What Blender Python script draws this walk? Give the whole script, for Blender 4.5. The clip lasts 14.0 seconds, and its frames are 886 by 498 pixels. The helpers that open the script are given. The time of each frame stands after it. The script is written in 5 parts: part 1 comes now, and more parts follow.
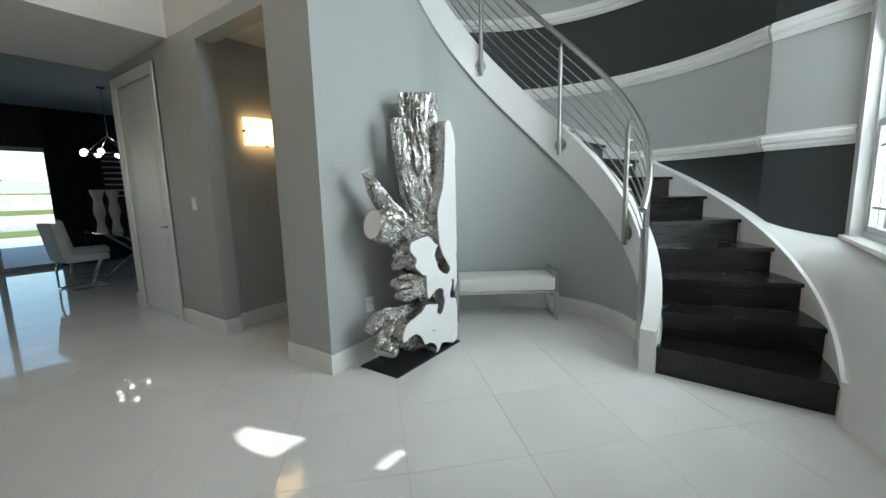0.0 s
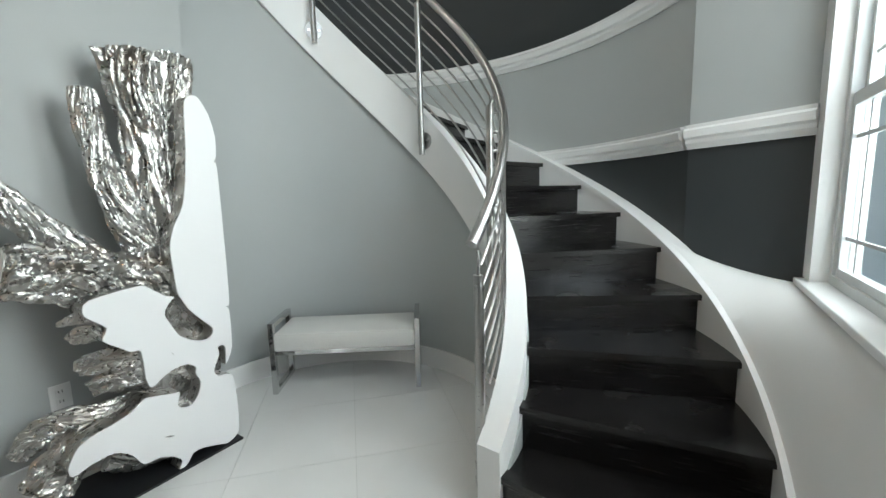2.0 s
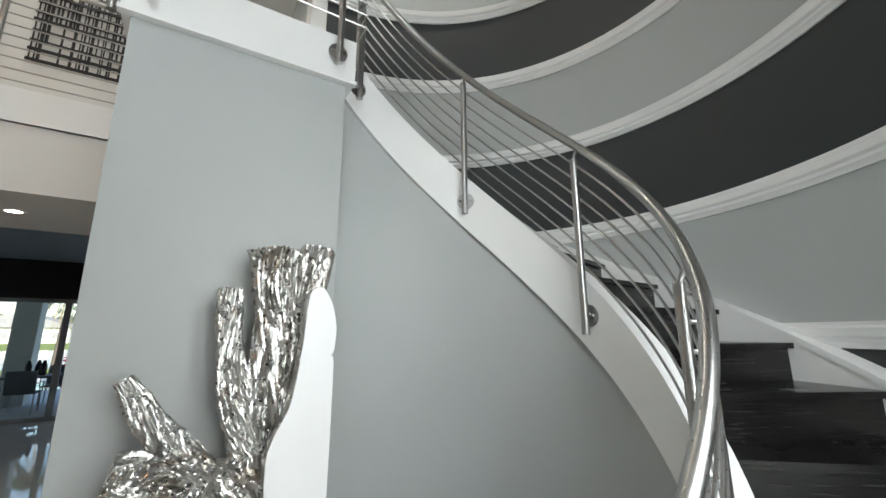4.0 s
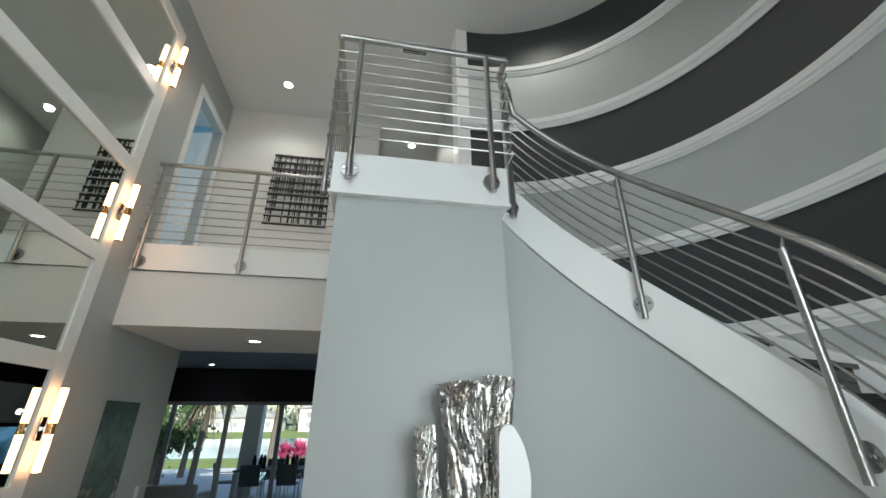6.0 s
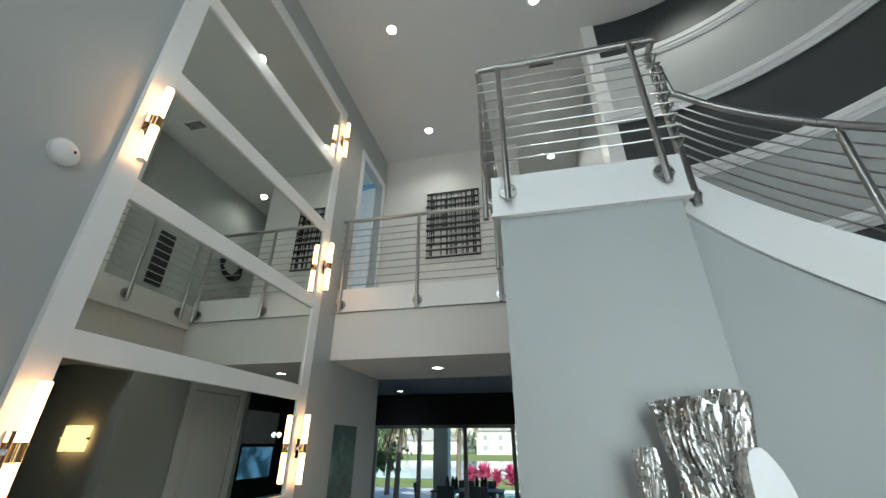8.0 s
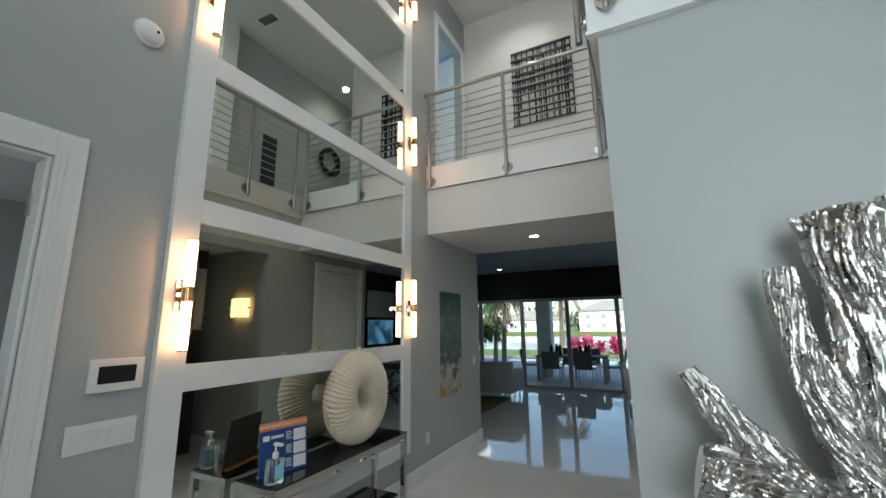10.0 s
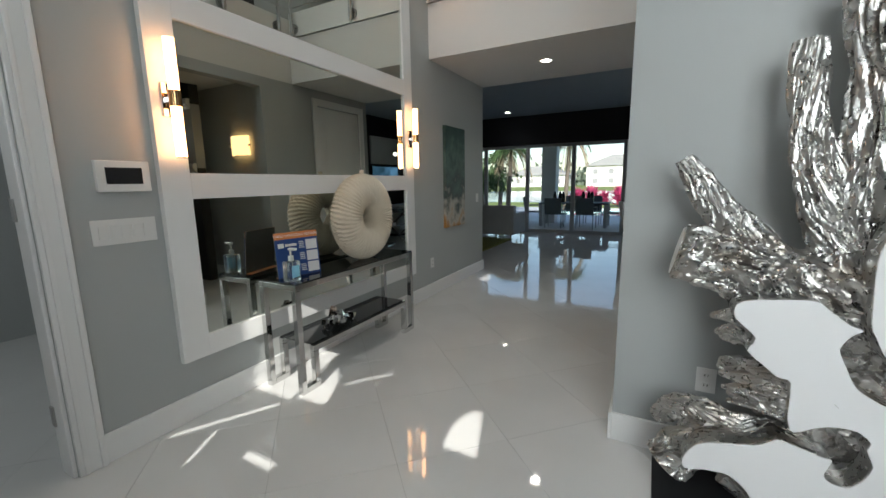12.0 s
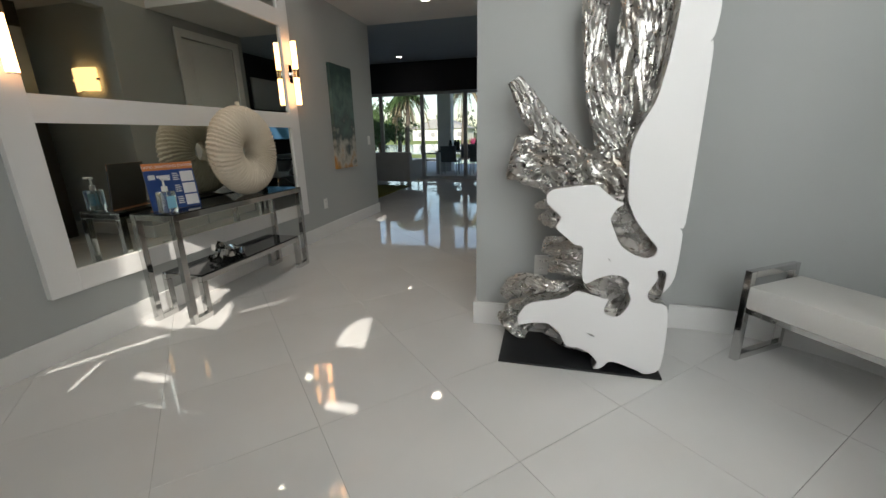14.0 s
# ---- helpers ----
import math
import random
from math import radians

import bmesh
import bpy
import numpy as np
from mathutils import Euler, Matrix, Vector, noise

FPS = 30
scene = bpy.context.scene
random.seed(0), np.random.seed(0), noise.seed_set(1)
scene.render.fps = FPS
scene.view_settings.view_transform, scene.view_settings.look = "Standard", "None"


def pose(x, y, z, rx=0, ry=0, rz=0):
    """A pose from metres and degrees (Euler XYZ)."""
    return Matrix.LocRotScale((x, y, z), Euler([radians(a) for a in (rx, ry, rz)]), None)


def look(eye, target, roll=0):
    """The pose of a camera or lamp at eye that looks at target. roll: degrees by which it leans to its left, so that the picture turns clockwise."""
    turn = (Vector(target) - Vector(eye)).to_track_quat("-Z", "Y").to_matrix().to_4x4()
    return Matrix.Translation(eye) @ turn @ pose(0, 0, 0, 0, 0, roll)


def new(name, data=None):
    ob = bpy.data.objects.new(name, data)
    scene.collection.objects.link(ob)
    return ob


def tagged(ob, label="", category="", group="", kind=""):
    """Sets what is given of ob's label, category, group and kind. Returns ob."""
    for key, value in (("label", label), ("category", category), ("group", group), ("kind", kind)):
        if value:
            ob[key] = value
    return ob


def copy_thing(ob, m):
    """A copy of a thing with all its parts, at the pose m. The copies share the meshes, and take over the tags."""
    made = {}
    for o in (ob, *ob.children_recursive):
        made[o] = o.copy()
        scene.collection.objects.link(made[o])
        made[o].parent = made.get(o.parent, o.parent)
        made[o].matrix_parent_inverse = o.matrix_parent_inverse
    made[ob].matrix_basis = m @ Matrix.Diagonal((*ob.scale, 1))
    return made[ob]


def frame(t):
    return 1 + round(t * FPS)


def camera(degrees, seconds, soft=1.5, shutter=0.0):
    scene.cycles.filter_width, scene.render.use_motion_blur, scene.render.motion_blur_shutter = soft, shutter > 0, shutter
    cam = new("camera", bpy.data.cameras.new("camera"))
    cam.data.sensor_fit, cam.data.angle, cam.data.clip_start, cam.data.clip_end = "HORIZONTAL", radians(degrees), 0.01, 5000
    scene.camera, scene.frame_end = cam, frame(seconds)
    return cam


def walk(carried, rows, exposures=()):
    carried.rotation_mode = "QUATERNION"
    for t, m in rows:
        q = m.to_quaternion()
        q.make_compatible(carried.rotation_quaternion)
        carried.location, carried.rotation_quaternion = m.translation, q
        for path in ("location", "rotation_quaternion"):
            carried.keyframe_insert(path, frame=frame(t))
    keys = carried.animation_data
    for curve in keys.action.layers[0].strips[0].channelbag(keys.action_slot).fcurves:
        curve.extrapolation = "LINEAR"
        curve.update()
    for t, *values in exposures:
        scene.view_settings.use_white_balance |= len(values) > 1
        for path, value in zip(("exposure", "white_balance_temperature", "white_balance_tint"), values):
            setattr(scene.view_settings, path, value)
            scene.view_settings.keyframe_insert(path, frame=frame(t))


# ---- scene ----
cam = camera(96.3, 14.0)
PATH = [
    (0, (-0.054, 0.208, 1.289), (1.566, 1.346, 0.999), -1.5),
    (0.5, (0.318, 0.175, 1.287), (2.053, 1.127, 0.999), -1.5),
    (1, (0.685, 0.028, 1.279), (2.435, 0.954, 0.995), -1.6),
    (1.5, (1.111, -0.069, 1.267), (2.844, 0.887, 0.98), -1.5),
    (2, (1.542, -0.079, 1.319), (3.224, 0.97, 1.054), -1.5),
    (2.5, (1.868, -0.039, 1.43), (3.446, 1.177, 1.254), -1.5),
    (3, (1.976, 0.086, 1.561), (3.458, 1.43, 1.57), -1.3),
    (3.5, (2.146, 0.084, 1.61), (3.381, 1.639, 1.849), -1.1),
    (4, (2.131, 0.117, 1.623), (3.159, 1.781, 2.037), -0.1),
    (4.2, (2.163, 0.103, 1.666), (3.079, 1.824, 2.112), -0.8),
    (6.3, (1.938, 0.099, 1.859), (2.179, 1.9, 2.694), 0.1),
    (6.5, (1.915, 0.098, 1.865), (2.093, 1.898, 2.719), 0.2),
    (7, (1.873, 0.097, 1.867), (1.878, 1.891, 2.751), 0.1),
    (7.5, (1.853, 0.095, 1.857), (1.658, 1.872, 2.754), 0.2),
    (8, (1.821, 0.086, 1.843), (1.426, 1.836, 2.728), 0.1),
    (8.2, (1.81, 0.085, 1.84), (1.338, 1.823, 2.709), 0.0),
    (10.3, (1.79, 0.3, 1.595), (0.872, 2.058, 1.852), -0.8),
    (10.5, (1.785, 0.309, 1.576), (0.858, 2.073, 1.749), -0.7),
    (11, (1.777, 0.327, 1.508), (0.841, 2.094, 1.486), -0.8),
    (11.5, (1.782, 0.319, 1.436), (0.85, 2.078, 1.245), -0.9),
    (12, (1.817, 0.31, 1.361), (0.89, 2.051, 1.03), -0.9),
    (12.5, (1.87, 0.269, 1.303), (0.963, 1.998, 0.869), -1.0),
    (13, (1.948, 0.205, 1.25), (1.088, 1.939, 0.745), -1.1),
    (13.5, (2.035, 0.138, 1.206), (1.272, 1.906, 0.665), -1.2),
    (14, (2.085, 0.077, 1.187), (1.602, 1.937, 0.634), -1.2),
]
EXPOSURES = [(0.0, 0.70, 6100, 0.5), (2.5, 0.74, 6400, 4.5), (4.2, 0.66, 6500, 7.0), (7.5, 0.38, 6050, 1.0), (11.0, 0.44, 6150, 5.0), (14.0, 0.34, 6800, 9.5)]
walk(cam, [(t, look(eye, target, roll)) for t, eye, target, roll in PATH], EXPOSURES)

# ---- world, sun, large lights ----
SUN_DIR = Vector((-0.30, 0.95, -0.60)).normalized()
world = bpy.data.worlds.new("world")
scene.world = world
world.use_nodes = True
wn = world.node_tree
sky = wn.nodes.new("ShaderNodeTexSky")
sky.sky_type = "NISHITA"
sky.sun_disc = False
sky.sun_elevation = math.asin(-SUN_DIR.z)
sky.sun_rotation = math.atan2(-SUN_DIR.x, -SUN_DIR.y)
wn.links.new(sky.outputs[0], wn.nodes["Background"].inputs[0])
wn.nodes["Background"].inputs[1].default_value = 0.15
sun_data = bpy.data.lights.new("sun", "SUN")
sun_data.energy, sun_data.angle, sun_data.color = 5.0, radians(0.5), (1.0, 0.95, 0.88)
sun = new("sun", sun_data)
sun.matrix_world = look((0, 0, 20), Vector((0, 0, 20)) + SUN_DIR)


def area(name, eye, target, w, h, power, colour=(1, 1, 1)):
    d = bpy.data.lights.new(name, "AREA")
    d.shape, d.size, d.size_y, d.energy, d.color = "RECTANGLE", w, h, power, colour
    ob = new(name, d)
    ob.matrix_world = look(eye, target)
    return ob


area("window_skylight", (3.0, -0.74, 2.1), (2.4, 3.2, 0.7), 1.6, 2.3, 42, (0.95, 0.98, 1.0))
# fill lamp added high over the entry to brighten the upper walls
area("upper_fill_light", (1.05, -0.74, 4.7), (2.6, 4.0, 4.6), 1.4, 1.8, 22, (0.95, 0.98, 1.0))

# ---- materials ----
def principled(name, colour, rough=0.5, metal=0.0, **more):
    m = bpy.data.materials.new(name)
    m.use_nodes = True
    b = m.node_tree.nodes["Principled BSDF"]
    b.inputs["Base Color"].default_value = (*colour, 1)
    b.inputs["Roughness"].default_value = rough
    b.inputs["Metallic"].default_value = metal
    for k, v in more.items():
        b.inputs[k.replace("_", " ")].default_value = v
    return m


def vary(m, colour_a, colour_b, scale=6.0, stretch=(1, 1, 1), bump=0.0, bump_scale=60.0, rough=None, detail=6, per_object=0.0):
    """Colour, gloss and relief that vary at two scales, in metres."""
    t = m.node_tree
    n, l = t.nodes, t.links
    b = n["Principled BSDF"]
    co = n.new("ShaderNodeTexCoord")
    mp = n.new("ShaderNodeMapping")
    mp.inputs["Scale"].default_value = stretch
    l.new(co.outputs["Object"], mp.inputs[0])
    big = n.new("ShaderNodeTexNoise")
    big.inputs["Scale"].default_value, big.inputs["Detail"].default_value = scale, detail
    l.new(mp.outputs[0], big.inputs["Vector"])
    mix = n.new("ShaderNodeMix")
    mix.data_type = "RGBA"
    mix.inputs[6].default_value, mix.inputs[7].default_value = (*colour_a, 1), (*colour_b, 1)
    l.new(big.outputs["Fac"], mix.inputs[0])
    out = mix.outputs[2]
    if per_object:
        info = n.new("ShaderNodeObjectInfo")
        r = n.new("ShaderNodeMapRange")
        r.inputs["To Min"].default_value, r.inputs["To Max"].default_value = 1 - per_object, 1 + per_object
        l.new(info.outputs["Random"], r.inputs[0])
        hsv = n.new("ShaderNodeHueSaturation")
        l.new(out, hsv.inputs["Color"])
        l.new(r.outputs[0], hsv.inputs["Value"])
        out = hsv.outputs[0]
    l.new(out, b.inputs["Base Color"])
    if rough:
        rr = n.new("ShaderNodeMapRange")
        rr.inputs["From Min"].default_value, rr.inputs["From Max"].default_value = 0.3, 0.7
        rr.inputs["To Min"].default_value, rr.inputs["To Max"].default_value = rough
        l.new(big.outputs["Fac"], rr.inputs[0])
        l.new(rr.outputs[0], b.inputs["Roughness"])
    if bump:
        fine = n.new("ShaderNodeTexNoise")
        fine.inputs["Scale"].default_value, fine.inputs["Detail"].default_value = bump_scale, 4
        l.new(mp.outputs[0], fine.inputs["Vector"])
        bp = n.new("ShaderNodeBump")
        bp.inputs["Strength"].default_value, bp.inputs["Distance"].default_value = bump, 0.01
        l.new(fine.outputs["Fac"], bp.inputs["Height"])
        l.new(bp.outputs[0], b.inputs["Normal"])
    return m


def emitter(name, colour, strength):
    m = bpy.data.materials.new(name)
    m.use_nodes = True
    b = m.node_tree.nodes["Principled BSDF"]
    b.inputs["Base Color"].default_value = (*colour, 1)
    b.inputs["Emission Color"].default_value = (*colour, 1)
    b.inputs["Emission Strength"].default_value = strength
    return m


GREY = vary(principled("grey_wall_paint", (0.40, 0.42, 0.415), 0.5), (0.385, 0.405, 0.40), (0.425, 0.445, 0.44), 1.3, bump=0.05, bump_scale=220)
PALE = vary(principled("pale_loft_paint", (0.68, 0.67, 0.65), 0.6), (0.66, 0.65, 0.63), (0.71, 0.70, 0.68), 1.3, bump=0.05, bump_scale=220)
DARK = vary(principled("charcoal_wall_paint", (0.03, 0.035, 0.038), 0.5), (0.024, 0.029, 0.031), (0.034, 0.039, 0.041), 1.5, bump=0.05, bump_scale=220)
NAVY = vary(principled("navy_black_paint", (0.008, 0.01, 0.016), 0.6), (0.006, 0.008, 0.013), (0.011, 0.013, 0.02), 1.5, bump=0.04, bump_scale=200)
WHITE = vary(principled("white_trim_paint", (0.78, 0.78, 0.77), 0.32), (0.74, 0.74, 0.73), (0.82, 0.82, 0.81), 2.0, bump=0.02, bump_scale=150)
CEIL = vary(principled("ceiling_paint", (0.66, 0.66, 0.65), 0.7), (0.63, 0.63, 0.62), (0.69, 0.69, 0.68), 1.1, bump=0.05, bump_scale=120)
BLUECEIL = vary(principled("blue_grey_ceiling_paint", (0.36, 0.40, 0.43), 0.7), (0.34, 0.38, 0.41), (0.38, 0.42, 0.45), 1.1, bump=0.05, bump_scale=120)
TILE = vary(principled("polished_porcelain", (0.70, 0.70, 0.69), 0.06, IOR=1.65), (0.64, 0.64, 0.63), (0.74, 0.74, 0.73), 2.2, rough=(0.025, 0.06), per_object=0.012)
GROUT = vary(principled("grey_grout", (0.42, 0.42, 0.41), 0.5), (0.38, 0.38, 0.37), (0.46, 0.46, 0.45), 9)
BLACKWOOD = vary(principled("black_stained_wood", (0.014, 0.012, 0.012), 0.32), (0.003, 0.003, 0.0034), (0.016, 0.0145, 0.014), 5.0, stretch=(1, 1, 18), bump=0.06, bump_scale=30, rough=(0.16, 0.30))
STEEL = vary(principled("brushed_steel", (0.55, 0.54, 0.52), 0.25, 1.0), (0.42, 0.415, 0.405), (0.46, 0.455, 0.445), 90, rough=(0.27, 0.31))
CHROME = principled("chrome", (0.62, 0.62, 0.61), 0.07, 1.0)
MIRROR = principled("grey_mirror_glass", (0.62, 0.66, 0.62), 0.015, 1.0)
GLASS = principled("clear_glass", (0.96, 0.98, 0.98), 0.0, 0.0, Transmission_Weight=1.0, IOR=1.02, Alpha=1.0)
SMOKE = principled("smoked_glass", (0.012, 0.014, 0.015), 0.03)
PLASTIC = principled("white_plastic", (0.74, 0.74, 0.72), 0.35)
SCREEN = principled("black_screen", (0.012, 0.012, 0.014), 0.15)
LAMP = emitter("recessed_lamp_glow", (1.0, 0.93, 0.82), 14.0)
TUBE = emitter("frosted_tube_glow", (1.0, 0.50, 0.22), 8.0)
SCONCE = emitter("amber_sconce_glow", (1.0, 0.62, 0.25), 2.4)
BRASS = principled("warm_polished_band", (0.75, 0.45, 0.22), 0.15, 1.0)
LEATHER = vary(principled("white_leather", (0.70, 0.69, 0.66), 0.45), (0.66, 0.65, 0.62), (0.73, 0.72, 0.69), 4, bump=0.15, bump_scale=90)


# ---- building helpers ----
def mesh_of(name, bm, materials, smooth=False):
    me = bpy.data.meshes.new(name)
    bmesh.ops.recalc_face_normals(bm, faces=bm.faces)
    if smooth:
        for f in bm.faces:
            f.smooth = True
    bm.to_mesh(me)
    bm.free()
    for m in (materials if isinstance(materials, (list, tuple)) else [materials]):
        me.materials.append(m)
    return me


def part(name, bm, material, parent=None, label="", smooth=False):
    ob = new(name, mesh_of(name, bm, material, smooth))
    if smooth:
        try:
            ob.data.set_sharp_from_angle(angle=radians(38))
        except AttributeError:
            pass
    if parent is not None:
        ob.parent = parent
    if label:
        tagged(ob, label)
    return ob


def thing(name, label, category, group="", at=(0, 0, 0)):
    ob = new(name)
    ob.empty_display_size = 0.05
    ob.location = at
    return tagged(ob, label, category, group)


def structure(name, bm, material, label="", category="", smooth=False):
    ob = part(name, bm, material, None, "", smooth)
    return tagged(ob, label, category, "", "structure")


def box(bm, a, b, bevel=0.0, mat=0):
    lo = [min(p, q) for p, q in zip(a, b)]
    hi = [max(p, q) for p, q in zip(a, b)]
    r = bmesh.ops.create_cube(bm, size=1.0)
    vs = r["verts"]
    for v in vs:
        v.co = Vector([lo[i] + (v.co[i] + 0.5) * (hi[i] - lo[i]) for i in range(3)])
    fs = {f for v in vs for f in v.link_faces}
    for f in fs:
        f.material_index = mat
    if bevel:
        es = list({e for v in vs for e in v.link_edges})
        r2 = bmesh.ops.bevel(bm, geom=es, offset=bevel, segments=2, affect="EDGES", profile=0.6)
        for f in r2["faces"]:
            f.material_index = mat
    return bm


def boxes(*pairs, bevel=0.0):
    bm = bmesh.new()
    for a, b in pairs:
        box(bm, a, b, bevel)
    return bm


def sweep(bm, pts, r, seg=10, closed=False, squash=None):
    """A tube of radius r (a number, or a function of 0..1) along points."""
    pts = [Vector(p) for p in pts]
    n = len(pts)
    rings = []
    up = Vector((0, 0, 1))
    for i, p in enumerate(pts):
        d = (pts[(i + 1) % n] - pts[i - 1]) if closed else (pts[min(i + 1, n - 1)] - pts[max(i - 1, 0)])
        d.normalize()
        ref = up if abs(d.z) < 0.95 else Vector((1, 0, 0))
        s = d.cross(ref).normalized()
        u = s.cross(d).normalized()
        rad = r(i / max(n - 1, 1)) if callable(r) else r
        rings.append([bm.verts.new(p + rad * (math.cos(2 * math.pi * k / seg) * s + math.sin(2 * math.pi * k / seg) * u)) for k in range(seg)])
    for i in range(n if closed else n - 1):
        a, b = rings[i], rings[(i + 1) % n]
        for k in range(seg):
            bm.faces.new((a[k], a[(k + 1) % seg], b[(k + 1) % seg], b[k]))
    if not closed:
        bm.faces.new(rings[0][::-1])
        bm.faces.new(rings[-1])
    return bm


def rod(a, b, r, seg=10):
    return sweep(bmesh.new(), [a, b], r, seg)


CX, CY = 2.98, 1.60


def polar(a, r, z=0.0):
    return Vector((CX + r * math.cos(radians(a)), CY + r * math.sin(radians(a)), z))


def arc_solid(bm, r0, r1, angles, lo, hi, mat=0):
    """A bent bar between radii r0 and r1, its bottom and top functions of the angle."""
    q = [[bm.verts.new(polar(a, r0, lo(a))), bm.verts.new(polar(a, r1, lo(a))), bm.verts.new(polar(a, r1, hi(a))), bm.verts.new(polar(a, r0, hi(a)))] for a in angles]
    fs = []
    for s, t in zip(q, q[1:]):
        for k in range(4):
            fs.append(bm.faces.new((s[k], s[(k + 1) % 4], t[(k + 1) % 4], t[k])))
    fs.append(bm.faces.new(q[0][::-1]))
    fs.append(bm.faces.new(q[-1]))
    for f in fs:
        f.material_index = mat
    return bm


def arc_profile(bm, profile, angles):
    """A closed profile of (radius, height) swept round the stair's centre."""
    q = [[bm.verts.new(polar(a, r, z)) for r, z in profile] for a in angles]
    n = len(profile)
    for s, t in zip(q, q[1:]):
        for k in range(n):
            bm.faces.new((s[k], s[(k + 1) % n], t[(k + 1) % n], t[k]))
    bm.faces.new(q[0][::-1])
    bm.faces.new(q[-1])
    return bm


def prism(bm, outline, axis, a, b, mat=0):
    """An outline in the two other axes, extruded along axis from a to b."""
    def place(p, d):
        return {"x": (d, p[0], p[1]), "y": (p[0], d, p[1]), "z": (p[0], p[1], d)}[axis]
    u = [bm.verts.new(place(p, a)) for p in outline]
    v = [bm.verts.new(place(p, b)) for p in outline]
    n = len(outline)
    fs = [bm.faces.new((u[k], u[(k + 1) % n], v[(k + 1) % n], v[k])) for k in range(n)]
    fs += [bm.faces.new(u[::-1]), bm.faces.new(v)]
    for f in fs:
        f.material_index = mat
    return bm


def steps(a, b, n):
    return [a + (b - a) * i / n for i in range(n + 1)]


# ---- the large structure ----
TOP, LOFT, LOW = 6.63, 3.53, 2.73
WX, FY = -0.53, -0.55
# mirror wall, with a door below and a door on the loft
structure("wall_west", boxes(
    ((WX - 0.12, -0.70, 0), (WX, 0.16, TOP)), ((WX - 0.12, 0.16, 2.40), (WX, 0.98, TOP)),
    ((WX - 0.12, 0.98, 0), (WX, 4.76, TOP)), ((WX - 0.12, 4.76, 0), (WX, 5.58, LOFT)),
    ((WX - 0.12, 4.76, 5.98), (WX, 5.58, TOP)), ((WX - 0.12, 5.58, 0), (WX, 6.04, TOP))), GREY, "tall grey painted wall carrying the framed mirrors", "wall")
# front wall with the twin window and the entry
structure("wall_south", boxes(
    ((WX - 0.12, FY - 0.15, 0), (0.0, FY, TOP)), ((0.0, FY - 0.15, 2.62), (2.05, FY, 3.7)), ((0.0, FY - 0.15, 5.7), (2.05, FY, TOP)), ((0.0, FY - 0.15, 3.7), (0.3, FY, 5.7)), ((1.8, FY - 0.15, 3.7), (2.05, FY, 5.7)),
    ((2.05, FY - 0.15, 0), (2.20, FY, TOP)), ((2.20, FY - 0.15, 0), (3.84, FY, 0.90)), ((2.20, FY - 0.15, 3.30), (3.84, FY, TOP)),
    ((3.84, FY - 0.15, 0), (4.10, FY, TOP))), GREY, "pale grey front wall round the entry and window", "wall")
# hall's other wall: column, niche, door wall
HX = 1.69
structure("wall_east", boxes(
    ((HX, 2.43, 0), (HX + 0.5, 2.92, LOW)), ((HX, 3.93, 0), (HX + 0.15, 4.88, LOW)),
    ((HX, 2.92, 2.61), (HX + 0.15, 3.93, LOW)), ((HX, 4.88, 2.51), (HX + 0.15, 5.82, LOW)), ((HX, 5.82, 0), (HX + 0.15, 6.04, LOW))),
    GREY, "grey hall wall with niche and closet door", "wall")
structure("wall_stair_front", boxes(((HX, 2.43, LOW), (2.81, 2.61, LOFT - 0.29)), ((HX + 0.5, 2.43, 0), (2.81, 2.61, LOW))), GREY, "tall grey wall behind the driftwood sculpture", "wall")
for a, b in (((HX + 0.15, 4.02, 0), (3.4, 4.14, LOW)), ((3.3, 2.7, 0), (3.4, 3.22, LOW)), ((3.3, 3.22, 2.42), (3.4, 3.90, LOW)), ((3.3, 3.90, 0), (3.4, 4.02, LOW)), ((HX + 0.5, 2.80, 0), (3.3, 2.92, LOW))):
    structure("wall_niche", boxes((a, b)), GREY, "shaded grey wall of the side passage", "wall")

bm = bmesh.new()


RISE, FIRST, TURN_STEP, COUNT = LOFT / 18, -94.0, 11.0, 17


def zn(a):
    """Height of the line of nosings at an angle."""
    return RISE * (1 + (a - FIRST) / TURN_STEP)


def zs(a):
    """Height of the line that the inner stringer and the railing follow."""
    return 0.1858 * (1 + (a + 94.3) / 10.85)


arc_solid(bm, 1.02, 1.10, steps(-93, 99.5, 60), lambda a: 0.0, lambda a: max(zs(a) - 0.03, 0.05))
structure("wall_curved_inner", bm, GREY, "curved grey wall under the stair", "wall", True)

# outer drum wall in painted bands
BANDS = [(0.0, DARK), (1.61, GREY), (2.47, DARK), (3.33, GREY), (4.19, DARK), (5.05, GREY), (5.91, DARK)]
for k, (z0, m) in enumerate(BANDS):
    bm = bmesh.new()
    z1 = BANDS[k + 1][0] if k < 6 else TOP
    arc_solid(bm, 2.10, 2.22, steps(-52, 94.2, 72), lambda a: z0, lambda a: z1)
    o = [(4.27, -0.055), (4.40, -0.14), (4.06, -0.60), (3.95, -0.55)]
    prism(bm, o, "z", z0, z1)
    structure("wall_curved_outer", bm, m, "charcoal band of the curved stair wall" if m is DARK else "grey band of the curved stair wall", "wall", True)
FACET = (Vector((4.27, -0.055, 0)), Vector((3.95, -0.55, 0)))
